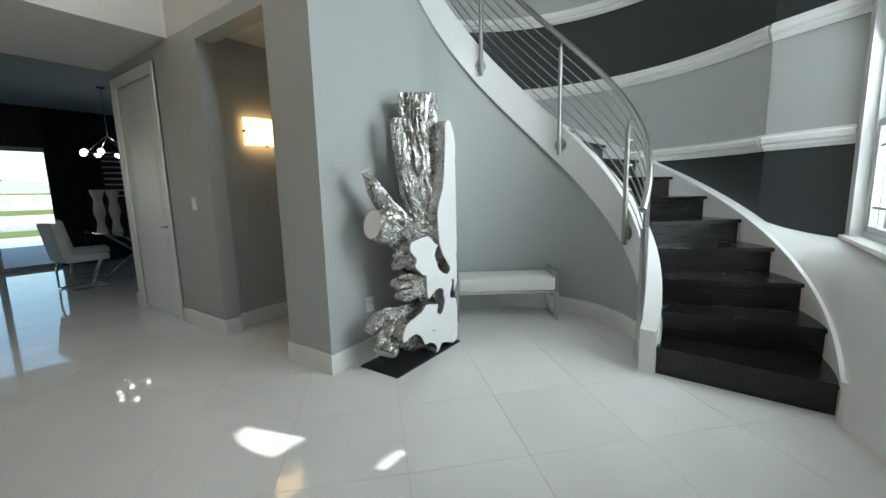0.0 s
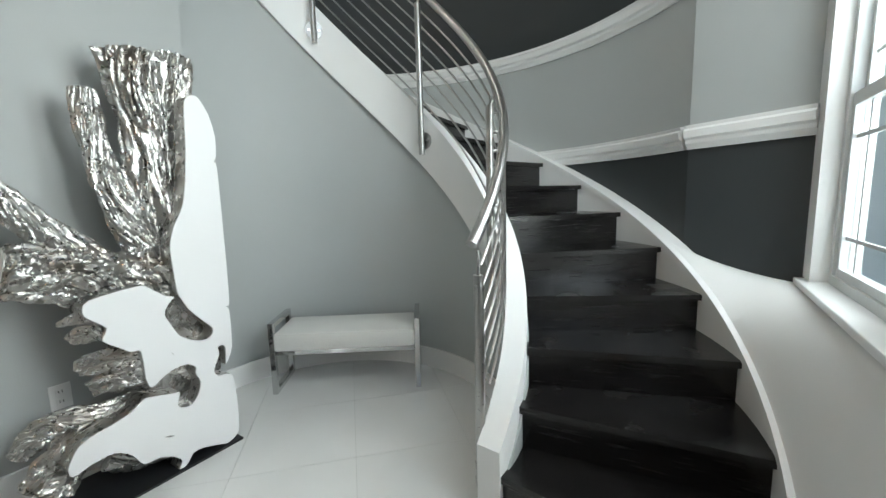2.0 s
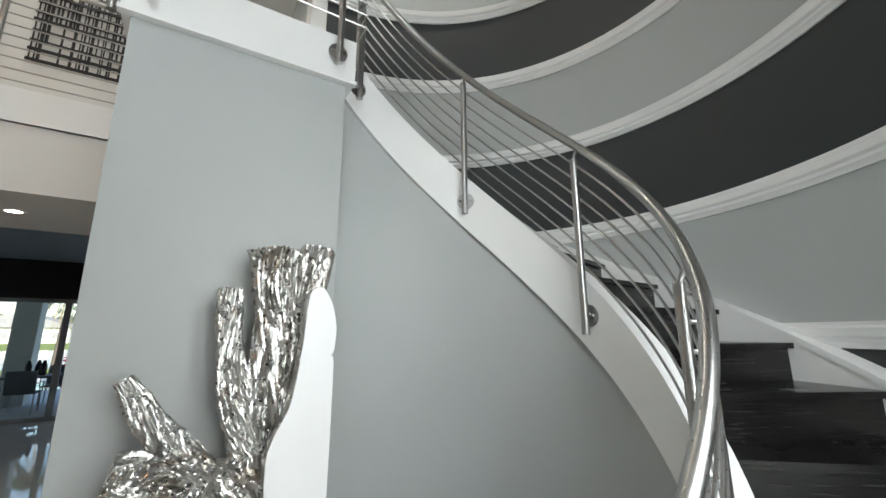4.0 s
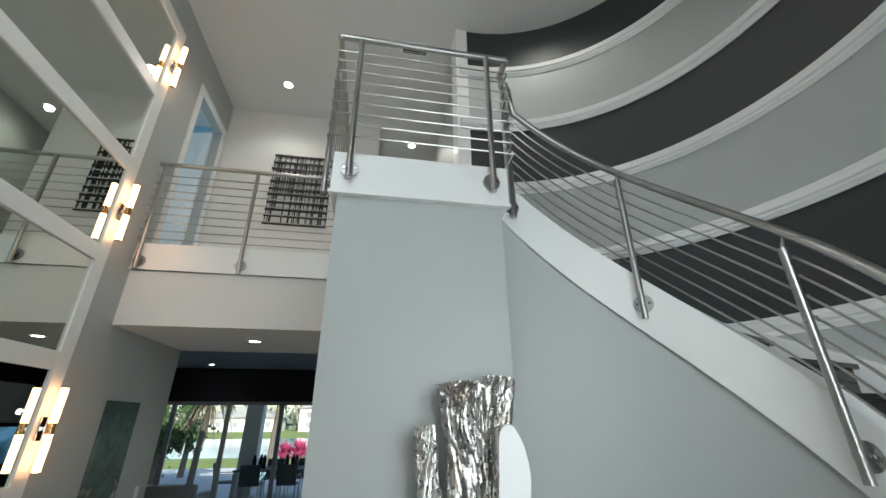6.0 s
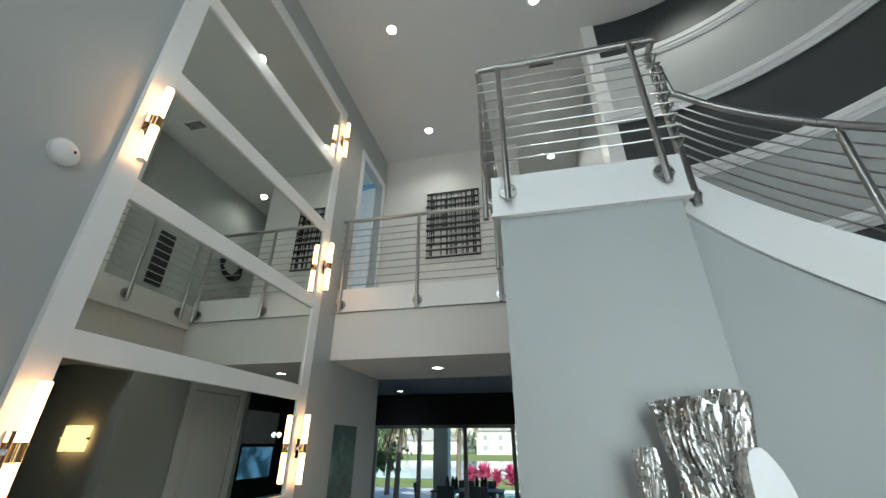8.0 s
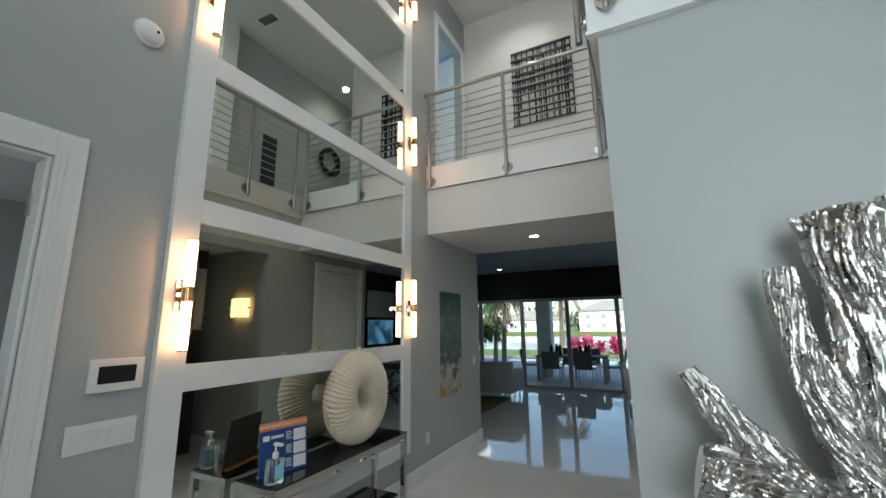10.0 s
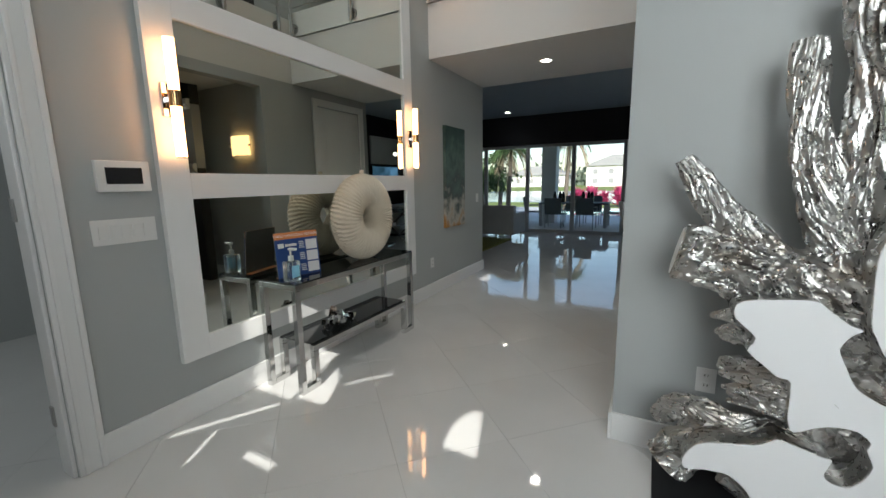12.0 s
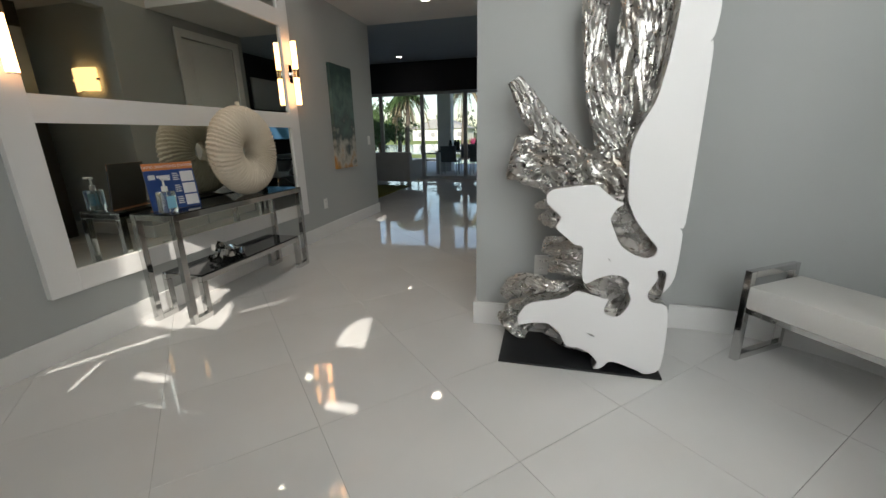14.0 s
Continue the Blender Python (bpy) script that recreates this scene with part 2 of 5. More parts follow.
for k in range(1, 7):
    z = BANDS[k][0] - 0.065
    prof = [(2.105, z), (2.085, z), (2.08, z + 0.018), (2.065, z + 0.03), (2.068, z + 0.05), (2.05, z + 0.062), (2.045, z + 0.10), (2.06, z + 0.112), (2.055, z + 0.13), (2.105, z + 0.13)]
    bm = arc_profile(bmesh.new(), prof, steps(-51.5, 94.0, 72))
    d = (FACET[1] - FACET[0]).normalized()
    nrm = Vector((d.y, -d.x, 0))
    if nrm.x > 0:
        nrm = -nrm
    va, vb = [[bm.verts.new(p + nrm * (2.105 - r - 0.004) + Vector((0, 0, h))) for r, h in prof] for p in FACET]
    for i in range(len(prof)):
        j = (i + 1) % len(prof)
        bm.faces.new((va[i], va[j], vb[j], vb[i]))
    bm.faces.new(va[::-1])
    bm.faces.new(vb)
    structure("trim", bm, WHITE, "white stepped wall moulding", "moulding", True)

# ledge between the stair and the window wall
def ledge_top(u):
    """The rear upper edge: along the slanted facet, then along the window wall."""
    if u < 0.3:
        return Vector((4.275, -0.05, 0.87)).lerp(Vector((3.95, -0.547, 0.87)), u / 0.3)
    return Vector((3.95, -0.547, 0.87)).lerp(Vector((2.25, -0.547, 0.87)), (u - 0.3) / 0.7)


bm = bmesh.new()
sections = []
for u in steps(0, 1, 48):
    a = -50 - 47 * u
    low, high = polar(a, 2.0, max(zn(a) + 0.05, 0.2)), ledge_top(u)
    col = [Vector((low.x, low.y, 0))] + [low.lerp(high, v) + Vector((0, 0, 0.05 * math.sin(math.pi * v))) for v in steps(0, 1, 6)] + [Vector((high.x, high.y, 0))]
    sections.append([bm.verts.new(p) for p in col])
for s0, s1 in zip(sections, sections[1:]):
    for k in range(8):
        bm.faces.new((s0[k], s0[(k + 1) % 8], s1[(k + 1) % 8], s1[k]))
bm.faces.new(sections[0][::-1])
bm.faces.new(sections[-1])
structure("wall_ledge", bm, WHITE, "white flared wall between stair and window", "wall", True)

# ceilings, floors
structure("ceiling", boxes(((-3.0, -0.70, TOP), (5.4, 7.5, TOP + 0.1))), CEIL, "smooth pale high ceiling", "ceiling")
structure("ceiling_family", boxes(((-7.0, 6.04, 3.05), (7.0, 11.1, 3.15)), ((-7, 6.04, LOW), (7.0, 6.05, 3.05))), BLUECEIL, "blue-grey family room ceiling", "ceiling")
bm = boxes(((WX, 4.45, LOW), (HX, 6.04, LOFT - 0.002)), ((HX, 2.61, LOW), (HX + 1.16, 6.04, LOFT - 0.002)), ((HX + 1.16, 3.70, LOW), (3.4, 6.04, LOFT - 0.002)), ((HX, 6.06, 3.16), (3.4, 7.5, LOFT - 0.002)))
structure("loft_floor", bm, PALE, "pale loft slab with plain soffit", "floor")
structure("trim", boxes(((WX + 0.002, 4.425, 3.30), (1.64, 4.45, 3.60)), ((WX + 0.002, 4.415, 3.30), (1.64, 4.45, 3.315))), WHITE, "white loft edge fascia", "fascia")
structure("trim", boxes(((1.645, 2.395, 3.215), (2.86, 2.43, LOFT)), ((1.635, 2.385, 3.21), (2.87, 2.43, 3.235)), ((1.645, 2.43, 3.215), (1.69, 4.45, LOFT)), ((2.815, 2.43, 3.215), (2.86, 2.62, LOFT))), WHITE, "white landing edge fascia", "fascia")
structure("wall_loft", boxes(((WX, 5.73, LOFT), (1.88, 5.85, TOP)), ((1.76, 5.85, LOFT), (1.88, 7.4, TOP))), PALE, "pale loft back wall", "wall")
structure("wall_loft_hall", boxes(((1.88, 7.3, LOFT), (3.4, 7.4, TOP)), ((2.95, 3.93, LOFT), (3.1, 7.3, TOP))), GREY, "grey upper hallway walls", "wall")
structure("wall_loft_end", boxes(((2.80, 3.69, LOFT), (2.95, 3.95, TOP))), WHITE, "white wall end beside the curved bands", "wall")

structure("floor", boxes(((-7, -3, -0.2), (7.0, 11.0, -0.004))), GROUT, "porcelain floor with thin diagonal joints", "floor")
FLOOR = bpy.data.objects["floor"]


# baseboards
def baseboard(pairs, label="white baseboard"):
    return structure("baseboard", boxes(*pairs, bevel=0.004), WHITE, label, "baseboard")


BH = 0.15
baseboard([((WX, 1.09, 0), (WX + 0.018, 6.055, BH)), ((WX - 0.12, 6.04, 0), (WX, 6.056, BH)), ((WX, -0.55, 0), (WX + 0.018, 0.05, BH))])
baseboard([((HX - 0.018, 2.412, 0), (HX, 2.938, BH)), ((HX, 2.412, 0), (2.81, 2.43, BH)), ((HX - 0.018, 3.914, 0), (HX, 4.77, BH)), ((HX, 3.914, 0), (HX + 0.15, 3.93, BH)), ((HX - 0.018, 5.93, 0), (HX, 6.05, BH)),
           ((HX + 0.15, 4.002, 0), (3.3, 4.02, BH)), ((HX, 2.92, 0), (3.3, 2.938, BH))])
bm = arc_solid(bmesh.new(), 1.002, 1.02, steps(-90, 99, 60), lambda a: 0.0, lambda a: BH)
structure("baseboard", bm, WHITE, "curved white baseboard", "baseboard", True)

# ---- the staircase ----
stair = thing("staircase", "curved black wooden stair with white stringers", "staircase", at=(CX, CY, 0))


def stair_part(name, bm, m, label="", smooth=False):
    ob = part(name, bm, m, stair, label, smooth)
    ob.matrix_parent_inverse = Matrix.Translation((-CX, -CY, 0))
    return ob


for k in range(COUNT):
    a0 = FIRST + k * TURN_STEP
    z = RISE * (k + 1)
    bm = arc_solid(bmesh.new(), 1.09, 1.995, steps(a0 - 1.0, a0 + TURN_STEP, 6), lambda a: z - 0.03, lambda a: z)
    bmesh.ops.bevel(bm, geom=[e for e in bm.edges if e.is_manifold and e.calc_face_angle(0) > 0.6], offset=0.006, segments=2, affect="EDGES")
    stair_part("tread", bm, BLACKWOOD, "", True)
    bm = arc_solid(bmesh.new(), 1.09, 1.99, [a0, a0 + 0.8], lambda a: z - RISE, lambda a: z - 0.031)
    stair_part("riser", bm, BLACKWOOD)
a18 = FIRST + COUNT * TURN_STEP
stair_part("riser", arc_solid(bmesh.new(), 1.09, 2.08, [a18, a18 + 0.8], lambda a: LOFT - RISE, lambda a: LOFT - 0.004), BLACKWOOD)
bm = arc_solid(bmesh.new(), 0.985, 1.09, steps(-95.5, 97.5, 90), lambda a: max(zs(a) - 0.25, 0.0) if a > -95.4 else 0.0, lambda a: max(min(zs(a) + 0.14, LOFT + 0.04), 0.26))
stair_part("stringer", bm, WHITE, "white inner stringer", True)
bm = arc_solid(bmesh.new(), 1.985, 2.0, steps(-97, 94, 90), lambda a: max(zn(a) - 0.45, 0.0), lambda a: max(zn(a) + 0.02, 0.20))
arc_solid(bm, 1.98, 2.10, steps(-97, 94, 90), lambda a: max(zn(a) + 0.02, 0.2), lambda a: max(zn(a) + 0.06, 0.24))
stair_part("skirt_board", bm, WHITE, "white outer skirt board with cap", True)

# ---- railings ----
def rose_and_post(parent, foot, top, out, rose_at):
    """A round steel post held off a face by a round plate; out points away from the face."""
    p = part("post", rod(foot, top, 0.021, 12), STEEL, parent, smooth=True)
    out = Vector(out).normalized()
    c = Vector(rose_at)
    q = part("rose", rod(c - out * 0.052, c - out * 0.036, 0.060, 20), STEEL, p, "round steel mounting plate", True)
    part("spacer", rod(c - out * 0.04, c, 0.014, 10), STEEL, p, "", True)
    side = out.cross(Vector((0, 0, 1))).normalized()
    for s in (-1, 1):
        b = c + side * 0.036 * s
        part("bolt", rod(b - out * 0.037, b - out * 0.026, 0.008, 8), CHROME, p, "", True)
    return p


stair_rail = thing("stair_railing", "brushed steel stair railing with thin rods", "railing")
RR, RAIL = 0.945, 0.985
pts = [polar(a, RAIL - 0.02 * max(0, (-60 - a) / 34), zs(a) + 0.945) for a in steps(-94.5, 86, 110)]
e = pts[-1]
pts += [e + Vector((-0.02, 0.004, 0.005)), Vector((2.985, 2.53, 4.30)), Vector((2.975, 2.53, 4.44)), Vector((2.955, 2.53, 4.485)), Vector((2.90, 2.53, 4.49))]
part("handrail", sweep(bmesh.new(), pts, 0.025, 12), STEEL, stair_rail, "round steel handrail", True)
for k in range(7):
    part("rod", sweep(bmesh.new(), [polar(a, RAIL - 0.008 * max(0, (-60 - a) / 34), zs(a) + 0.215 + 0.100 * k) for a in steps(-92 if k > 0 else -88, 91, 90)], 0.0065, 6), STEEL, stair_rail, smooth=True)
for a in (-50.0, -2.2, 45.5, 92.0):
    d = polar(a, 1) - polar(a, 0)
    z = zs(a) - 0.05
    p = rose_and_post(stair_rail, polar(a, RR, z - 0.10), polar(a, RR, zs(a) + 0.855), -d, polar(a, RR, z))
    part("pin", rod(polar(a, RR, zs(a) + 0.85), polar(a, RAIL, zs(a) + 0.94), 0.009, 8), STEEL, p, "", True)
    for k in range(7):
        h = zs(a) + 0.215 + 0.100 * k
        part("clip", rod(polar(a, RR, h), polar(a, RAIL + 0.008, h), 0.009, 8), STEEL, p, "", True)
newel = part("newel_post", rod(polar(-92, 0.968, 0.07), polar(-92, 0.968, 1.00), 0.021, 12), STEEL, stair_rail, "steel newel post with rod clips", True)
part("pin", rod(polar(-92, 0.968, 1.0), polar(-92, 0.966, 1.10), 0.008, 8), STEEL, newel, smooth=True)
for z in (0.10, 0.17):
    part("collar", rod(polar(-92, 0.968, z - 0.012), polar(-92, 0.968, z + 0.012), 0.026, 12), STEEL, newel, smooth=True)
    part("clip", rod(polar(-92, 0.968, z), polar(-92, 1.0, z), 0.011, 8), STEEL, newel, smooth=True)
for k in range(7):
    z = 0.33 + 0.1 * k
    part("clip", rod(polar(-92, 0.968, z), polar(-89.5, 0.968, z + 0.01), 0.010, 8), STEEL, newel, smooth=True)


def straight_rail(name, label, a, b, z, posts, out, n=9, ends=True):
    r = thing(name, label, "railing")
    a, b = Vector((*a, 0)), Vector((*b, 0))
    up = Vector((0, 0, 1))
    part("handrail", rod(a + up * (z + 1.03), b + up * (z + 1.03), 0.025, 12), STEEL, r, "round steel handrail", True)
    for k in range(n):
        h = up * (z + 0.10 + 0.098 * k)
        part("rod", rod(a + h, b + h, 0.0065, 6), STEEL, r, smooth=True)
    for t in posts:
        p = a + (b - a) * t + Vector(out).normalized() * 0.012
        rose_and_post(r, p + up * (z - 0.24), p + up * (z + 1.01), out, p + up * (z - 0.14))
    return r


straight_rail("loft_railing", "brushed steel railing along the loft edge", (WX + 0.01, 4.375), (1.59, 4.375), LOFT, (0.032, 0.50, 0.97), (0, -1, 0))
straight_rail("landing_railing", "brushed steel railing across the landing front", (1.60, 2.345), (2.905, 2.345), LOFT, (0.12, 0.87), (0, -1, 0))
straight_rail("landing_side_railing", "brushed steel railing along the landing side", (1.595, 2.345), (1.595, 4.375), LOFT, (0.10, 0.55, 0.92), (-1, 0, 0))
straight_rail("landing_end_railing", "short steel railing at the head of the stair", (2.905, 2.345), (2.905, 2.53), LOFT, (0.93,), (1, 0, 0))

# ---- framed wall of mirrors ----
mirror = thing("wall_mirror", "tall white-framed wall mirror in six panes", "mirror", at=(WX, 2.75, 0))
mirror_inv = Matrix.Translation((0.53, -2.75, 0))


def at_inv(ob, m):
    ob.matrix_parent_inverse = m
    return ob


ROWS_Z = [0.487 + 0.947 * k for k in range(6)]
bars = [((WX + 0.001, 1.49, 0.36), (WX + 0.042, 1.645, 6.17)), ((WX + 0.001, 3.855, 0.36), (WX + 0.042, 4.0, 6.17)), ((WX + 0.001, 1.645, 0.36), (WX + 0.042, 3.855, ROWS_Z[0]))]
for k in range(6):
    z = ROWS_Z[k] + 0.803
    bars.append(((WX + 0.001, 1.645, z), (WX + 0.042, 3.855, z + 0.144)))
for b in bars:
    at_inv(part("frame", boxes(b, bevel=0.003), WHITE, mirror), mirror_inv)
for z in ROWS_Z:
    at_inv(part("mirror_pane", boxes(((WX + 0.002, 1.64, z - 0.004), (WX + 0.022, 3.86, z + 0.807))), MIRROR, mirror, "grey-tinted mirror pane"), mirror_inv)


def tube_sconce():
    s = thing("wall_sconce", "frosted glass tube wall lamp with warm band", "wall lamp", "tube lamps beside the mirror")
    for z0, z1 in ((-0.295, -0.035), (0.035, 0.295)):
        part("glass_tube", rod((0.075, 0, z0), (0.075, 0, z1), 0.026, 18), TUBE, s, "lit frosted glass tube", True)
    part("band", sweep(bmesh.new(), [(0.075, 0, -0.04), (0.075, 0, 0.04)], 0.030, 20), BRASS, s, "warm copper-toned band", True)
    part("end_cap", rod((0.075, 0, -0.303), (0.075, 0, -0.293), 0.025, 14), CHROME, s, smooth=True)
    part("back_plate", boxes(((0, -0.03, -0.085), (0.012, 0.03, 0.085)), bevel=0.003), CHROME, s)
    part("arm", boxes(((0.01, -0.012, -0.012), (0.05, 0.012, 0.012))), CHROME, s)
    return s


first = tube_sconce()
first.matrix_basis = pose(WX + 0.043, 1.57, 1.81)
for y, z in ((3.93, 1.81), (1.57, 3.705), (3.93, 3.705), (1.57, 5.60), (3.93, 5.60)):
    copy_thing(first, pose(WX + 0.043, y, z))

# ---- console table and what stands on it ----
console = thing("console_table", "chrome console table with smoked glass top and shelf", "console table", at=(-0.29, 2.66, 0))
cinv = Matrix.Translation((0.29, -2.66, 0))
S = 0.02
for x in (-0.145, -0.445):
    runs = [((1.99, 0.70), (3.35, 0.74)), ((1.99, 0.0), (2.03, 0.70)), ((2.03, 0.0), (2.15, 0.04)), ((2.11, 0.04), (2.15, 0.26)), ((2.11, 0.26), (3.23, 0.30)), ((3.19, 0.04), (3.23, 0.26)), ((3.19, 0.0), (3.31, 0.04)), ((3.31, 0.0), (3.35, 0.70))]
    for (y0, z0), (y1, z1) in runs:
        at_inv(part("frame_bar", boxes(((x - S, y0, z0), (x + S, y1, z1)), bevel=0.003), CHROME, console), cinv)
for y in (2.01, 3.33):
    at_inv(part("crossbar", boxes(((-0.425, y - S, 0.702), (-0.165, y + S, 0.738)), bevel=0.002), CHROME, console), cinv)
at_inv(part("glass_top", boxes(((-0.463, 1.992, 0.740), (-0.127, 3.348, 0.748)), bevel=0.002), SMOKE, console, "dark smoked glass top"), cinv)
at_inv(part("glass_shelf", boxes(((-0.46, 2.115, 0.301), (-0.13, 3.225, 0.309)), bevel=0.002), SMOKE, console, "black glass lower shelf"), cinv)

CREAM = vary(principled("cream_ceramic", (0.64, 0.57, 0.45), 0.5), (0.56, 0.49, 0.38), (0.70, 0.63, 0.51), 5, bump=0.1, bump_scale=60)
bm = bmesh.new()
NU, NV = 240, 36
grid = []
for i in range(NU):
    u = 2 * math.pi * i / NU
    ring = []
    for j in range(NV):
        v = 2 * math.pi * j / NV
        w = 0.0085 * math.sin(62 * u + 5.0 * math.sin(v) + 2.2 * noise.noise((math.cos(u) * 2, math.sin(u) * 2, v * 0.7))) * (0.45 + 0.55 * (1 + math.cos(v)) / 2)
        rr = 0.135 + w
        R = 0.207 + rr * math.cos(v)
        ring.append(bm.verts.new((0.84 * rr * math.sin(v), R * math.sin(u), R * math.cos(u))))
    grid.append(ring)
for i in range(NU):
    a, b = grid[i], grid[(i + 1) % NU]
    for j in range(NV):
        bm.faces.new((a[j], a[(j + 1) % NV], b[(j + 1) % NV], b[j]))
vase = part("ring_vase", bm, CREAM, smooth=True)
tagged(vase, "cream pleated ring-shaped ceramic vase on the console", "vase")
vase.matrix_basis = pose(-0.285, 2.88, 1.094, 0, 0, 2)
part("neck", rod((0, 0, 0.335), (0, 0, 0.375), 0.018, 14), CREAM, vase, "", True)

SIGNBLUE = principled("sign_blue", (0.02, 0.06, 0.22), 0.3)
SIGNORANGE = principled("sign_orange", (0.62, 0.22, 0.08), 0.35)
SIGNWHITE = principled("sign_white", (0.75, 0.75, 0.75), 0.35)
sign = thing("countertop_sign", "blue and orange hand sanitizing sign in acrylic stand", "sign", at=(-0.30, 2.18, 0.748))


def text_mesh(s, size, m, depth=0.0006):
    c = bpy.data.curves.new("lettering", "FONT")
    c.body, c.size, c.extrude, c.align_x, c.align_y = s, size, depth, "CENTER", "CENTER"
    ob = bpy.data.objects.new("lettering", c)
    scene.collection.objects.link(ob)
    dg = bpy.context.evaluated_depsgraph_get()
    me = bpy.data.meshes.new_from_object(ob.evaluated_get(dg))
    scene.collection.objects.unlink(ob)
    bpy.data.objects.remove(ob)
    me.materials.clear()
    me.materials.append(m)
    return me


def on_sign(name, y0, z0, y1, z1, m, x=0.004, label=""):
    ob = part(name, boxes(((x - 0.003, y0, z0), (x, y1, z1))), m, sign, label)
    return ob


on_sign("panel", -0.155, 0.0, 0.155, 0.255, SIGNBLUE, 0.003, "blue printed panel")
part("backing", boxes(((-0.006, -0.155, 0.0), (-0.0005, 0.155, 0.30))), principled("card_back", (0.14, 0.13, 0.12), 0.6), sign, "dark card back of the panel")
on_sign("header", -0.155, 0.2555, 0.155, 0.30, SIGNORANGE, 0.003, "orange header strip")
part("stand", boxes(((-0.10, -0.15, 0.0), (0.0, 0.15, 0.004))), SIGNORANGE, sign, "printed foot of the stand")
lt = new("lettering", text_mesh("HAND SANITIZING STATION", 0.0245, SIGNWHITE))
lt.parent = sign
lt.matrix_basis = Matrix(((0, 0, 1, 0.004), (1, 0, 0, 0.0), (0, 1, 0, 0.277), (0, 0, 0, 1)))
for k in range(3):
    on_sign("picture", 0.062, 0.015 + 0.078 * k, 0.145, 0.083 + 0.078 * k, SIGNWHITE, 0.005)
    for j in range(4):
        on_sign("text_bar", 0.012, 0.03 + 0.078 * k + 0.013 * j, 0.052 - 0.006 * (j % 2), 0.036 + 0.078 * k + 0.013 * j, SIGNWHITE, 0.005)
on_sign("brand_mark", -0.135, 0.198, -0.095, 0.228, SIGNWHITE, 0.005)
on_sign("brand_mark", -0.085, 0.205, -0.005, 0.222, SIGNWHITE, 0.005)
sign.matrix_basis = pose(-0.30, 2.20, 0.749, 0, -6, -14)

GEL = principled("clear_gel", (0.85, 0.95, 0.97), 0.03, 0.0, Transmission_Weight=0.92, IOR=1.3)
LABELBLUE = principled("pale_blue_label", (0.25, 0.55, 0.72), 0.4)
bottle = thing("sanitizer_bottle", "clear pump bottle of hand gel with blue label", "bottle", at=(-0.21, 2.05, 0.749))
part("bottle_body", boxes(((-0.035, -0.045, 0), (0.035, 0.045, 0.135)), bevel=0.012), GEL, bottle, "clear gel-filled body", True)
part("bottle_label", boxes(((0.0355, -0.03, 0.03), (0.0365, 0.03, 0.105))), LABELBLUE, bottle, "pale blue paper label")
part("collar", rod((0, 0, 0.135), (0, 0, 0.165), 0.017, 14), PLASTIC, bottle, smooth=True)
part("pump", rod((0, 0, 0.165), (0, 0, 0.205), 0.006, 10), PLASTIC, bottle, smooth=True)
part("nozzle", boxes(((-0.01, -0.012, 0.203), (0.05, 0.012, 0.218)), bevel=0.004), PLASTIC, bottle)
part("dip_tube", rod((0, 0, 0.01), (0, 0, 0.135), 0.003, 6), PLASTIC, bottle)

SILVER = principled("silver_leaf", (0.70, 0.68, 0.64), 0.2, 1.0)


def silver_relief(m):
    t = m.node_tree
    n, l = t.nodes, t.links
    b = n["Principled BSDF"]
    co = n.new("ShaderNodeTexCoord")
    a = n.new("ShaderNodeTexNoise")
    a.inputs["Scale"].default_value, a.inputs["Detail"].default_value = 42, 6
    f = n.new("ShaderNodeTexNoise")
    f.inputs["Scale"].default_value, f.inputs["Detail"].default_value = 5, 3
    l.new(co.outputs["Object"], a.inputs["Vector"])
    l.new(co.outputs["Object"], f.inputs["Vector"])
    ramp = n.new("ShaderNodeValToRGB")
    ramp.color_ramp.elements[0].position, ramp.color_ramp.elements[0].color = 0.30, (0.42, 0.37, 0.32, 1)
    ramp.color_ramp.elements[1].position, ramp.color_ramp.elements[1].color = 0.46, (0.56, 0.55, 0.53, 1)
    l.new(f.outputs["Fac"], ramp.inputs[0])
    l.new(ramp.outputs[0], b.inputs["Base Color"])
    bp = n.new("ShaderNodeBump")
    bp.inputs["Strength"].default_value, bp.inputs["Distance"].default_value = 0.13, 0.004
    l.new(a.outputs["Fac"], bp.inputs["Height"])
    l.new(bp.outputs[0], b.inputs["Normal"])
    r = n.new("ShaderNodeMapRange")
    r.inputs["From Min"].default_value, r.inputs["From Max"].default_value = 0.3, 0.7
    r.inputs["To Min"].default_value, r.inputs["To Max"].default_value = 0.34, 0.24
    l.new(a.outputs["Fac"], r.inputs[0])
    l.new(r.outputs[0], b.inputs["Roughness"])


silver_relief(SILVER)
bm = bmesh.new()
rng = random.Random(4)
for k in range(54):
    c = Vector((rng.uniform(-0.06, 0.06), rng.gauss(0, 0.075), rng.uniform(0.012, 0.10)))
    c.z *= max(0.25, 1 - abs(c.y) * 4.5)
    r = bmesh.ops.create_cube(bm, size=rng.uniform(0.018, 0.048))
    q = Euler((rng.uniform(0, 3), rng.uniform(0, 3), rng.uniform(0, 3))).to_matrix()
    for v in r["verts"]:
        v.co = q @ v.co + c
        v.co.z = max(v.co.z, 0.0)
crystal = part("crystal_ornament", bm, CHROME)
tagged(crystal, "silver faceted crystal-cluster ornament on the shelf", "ornament")
crystal.matrix_basis = pose(-0.27, 2.50, 0.311)

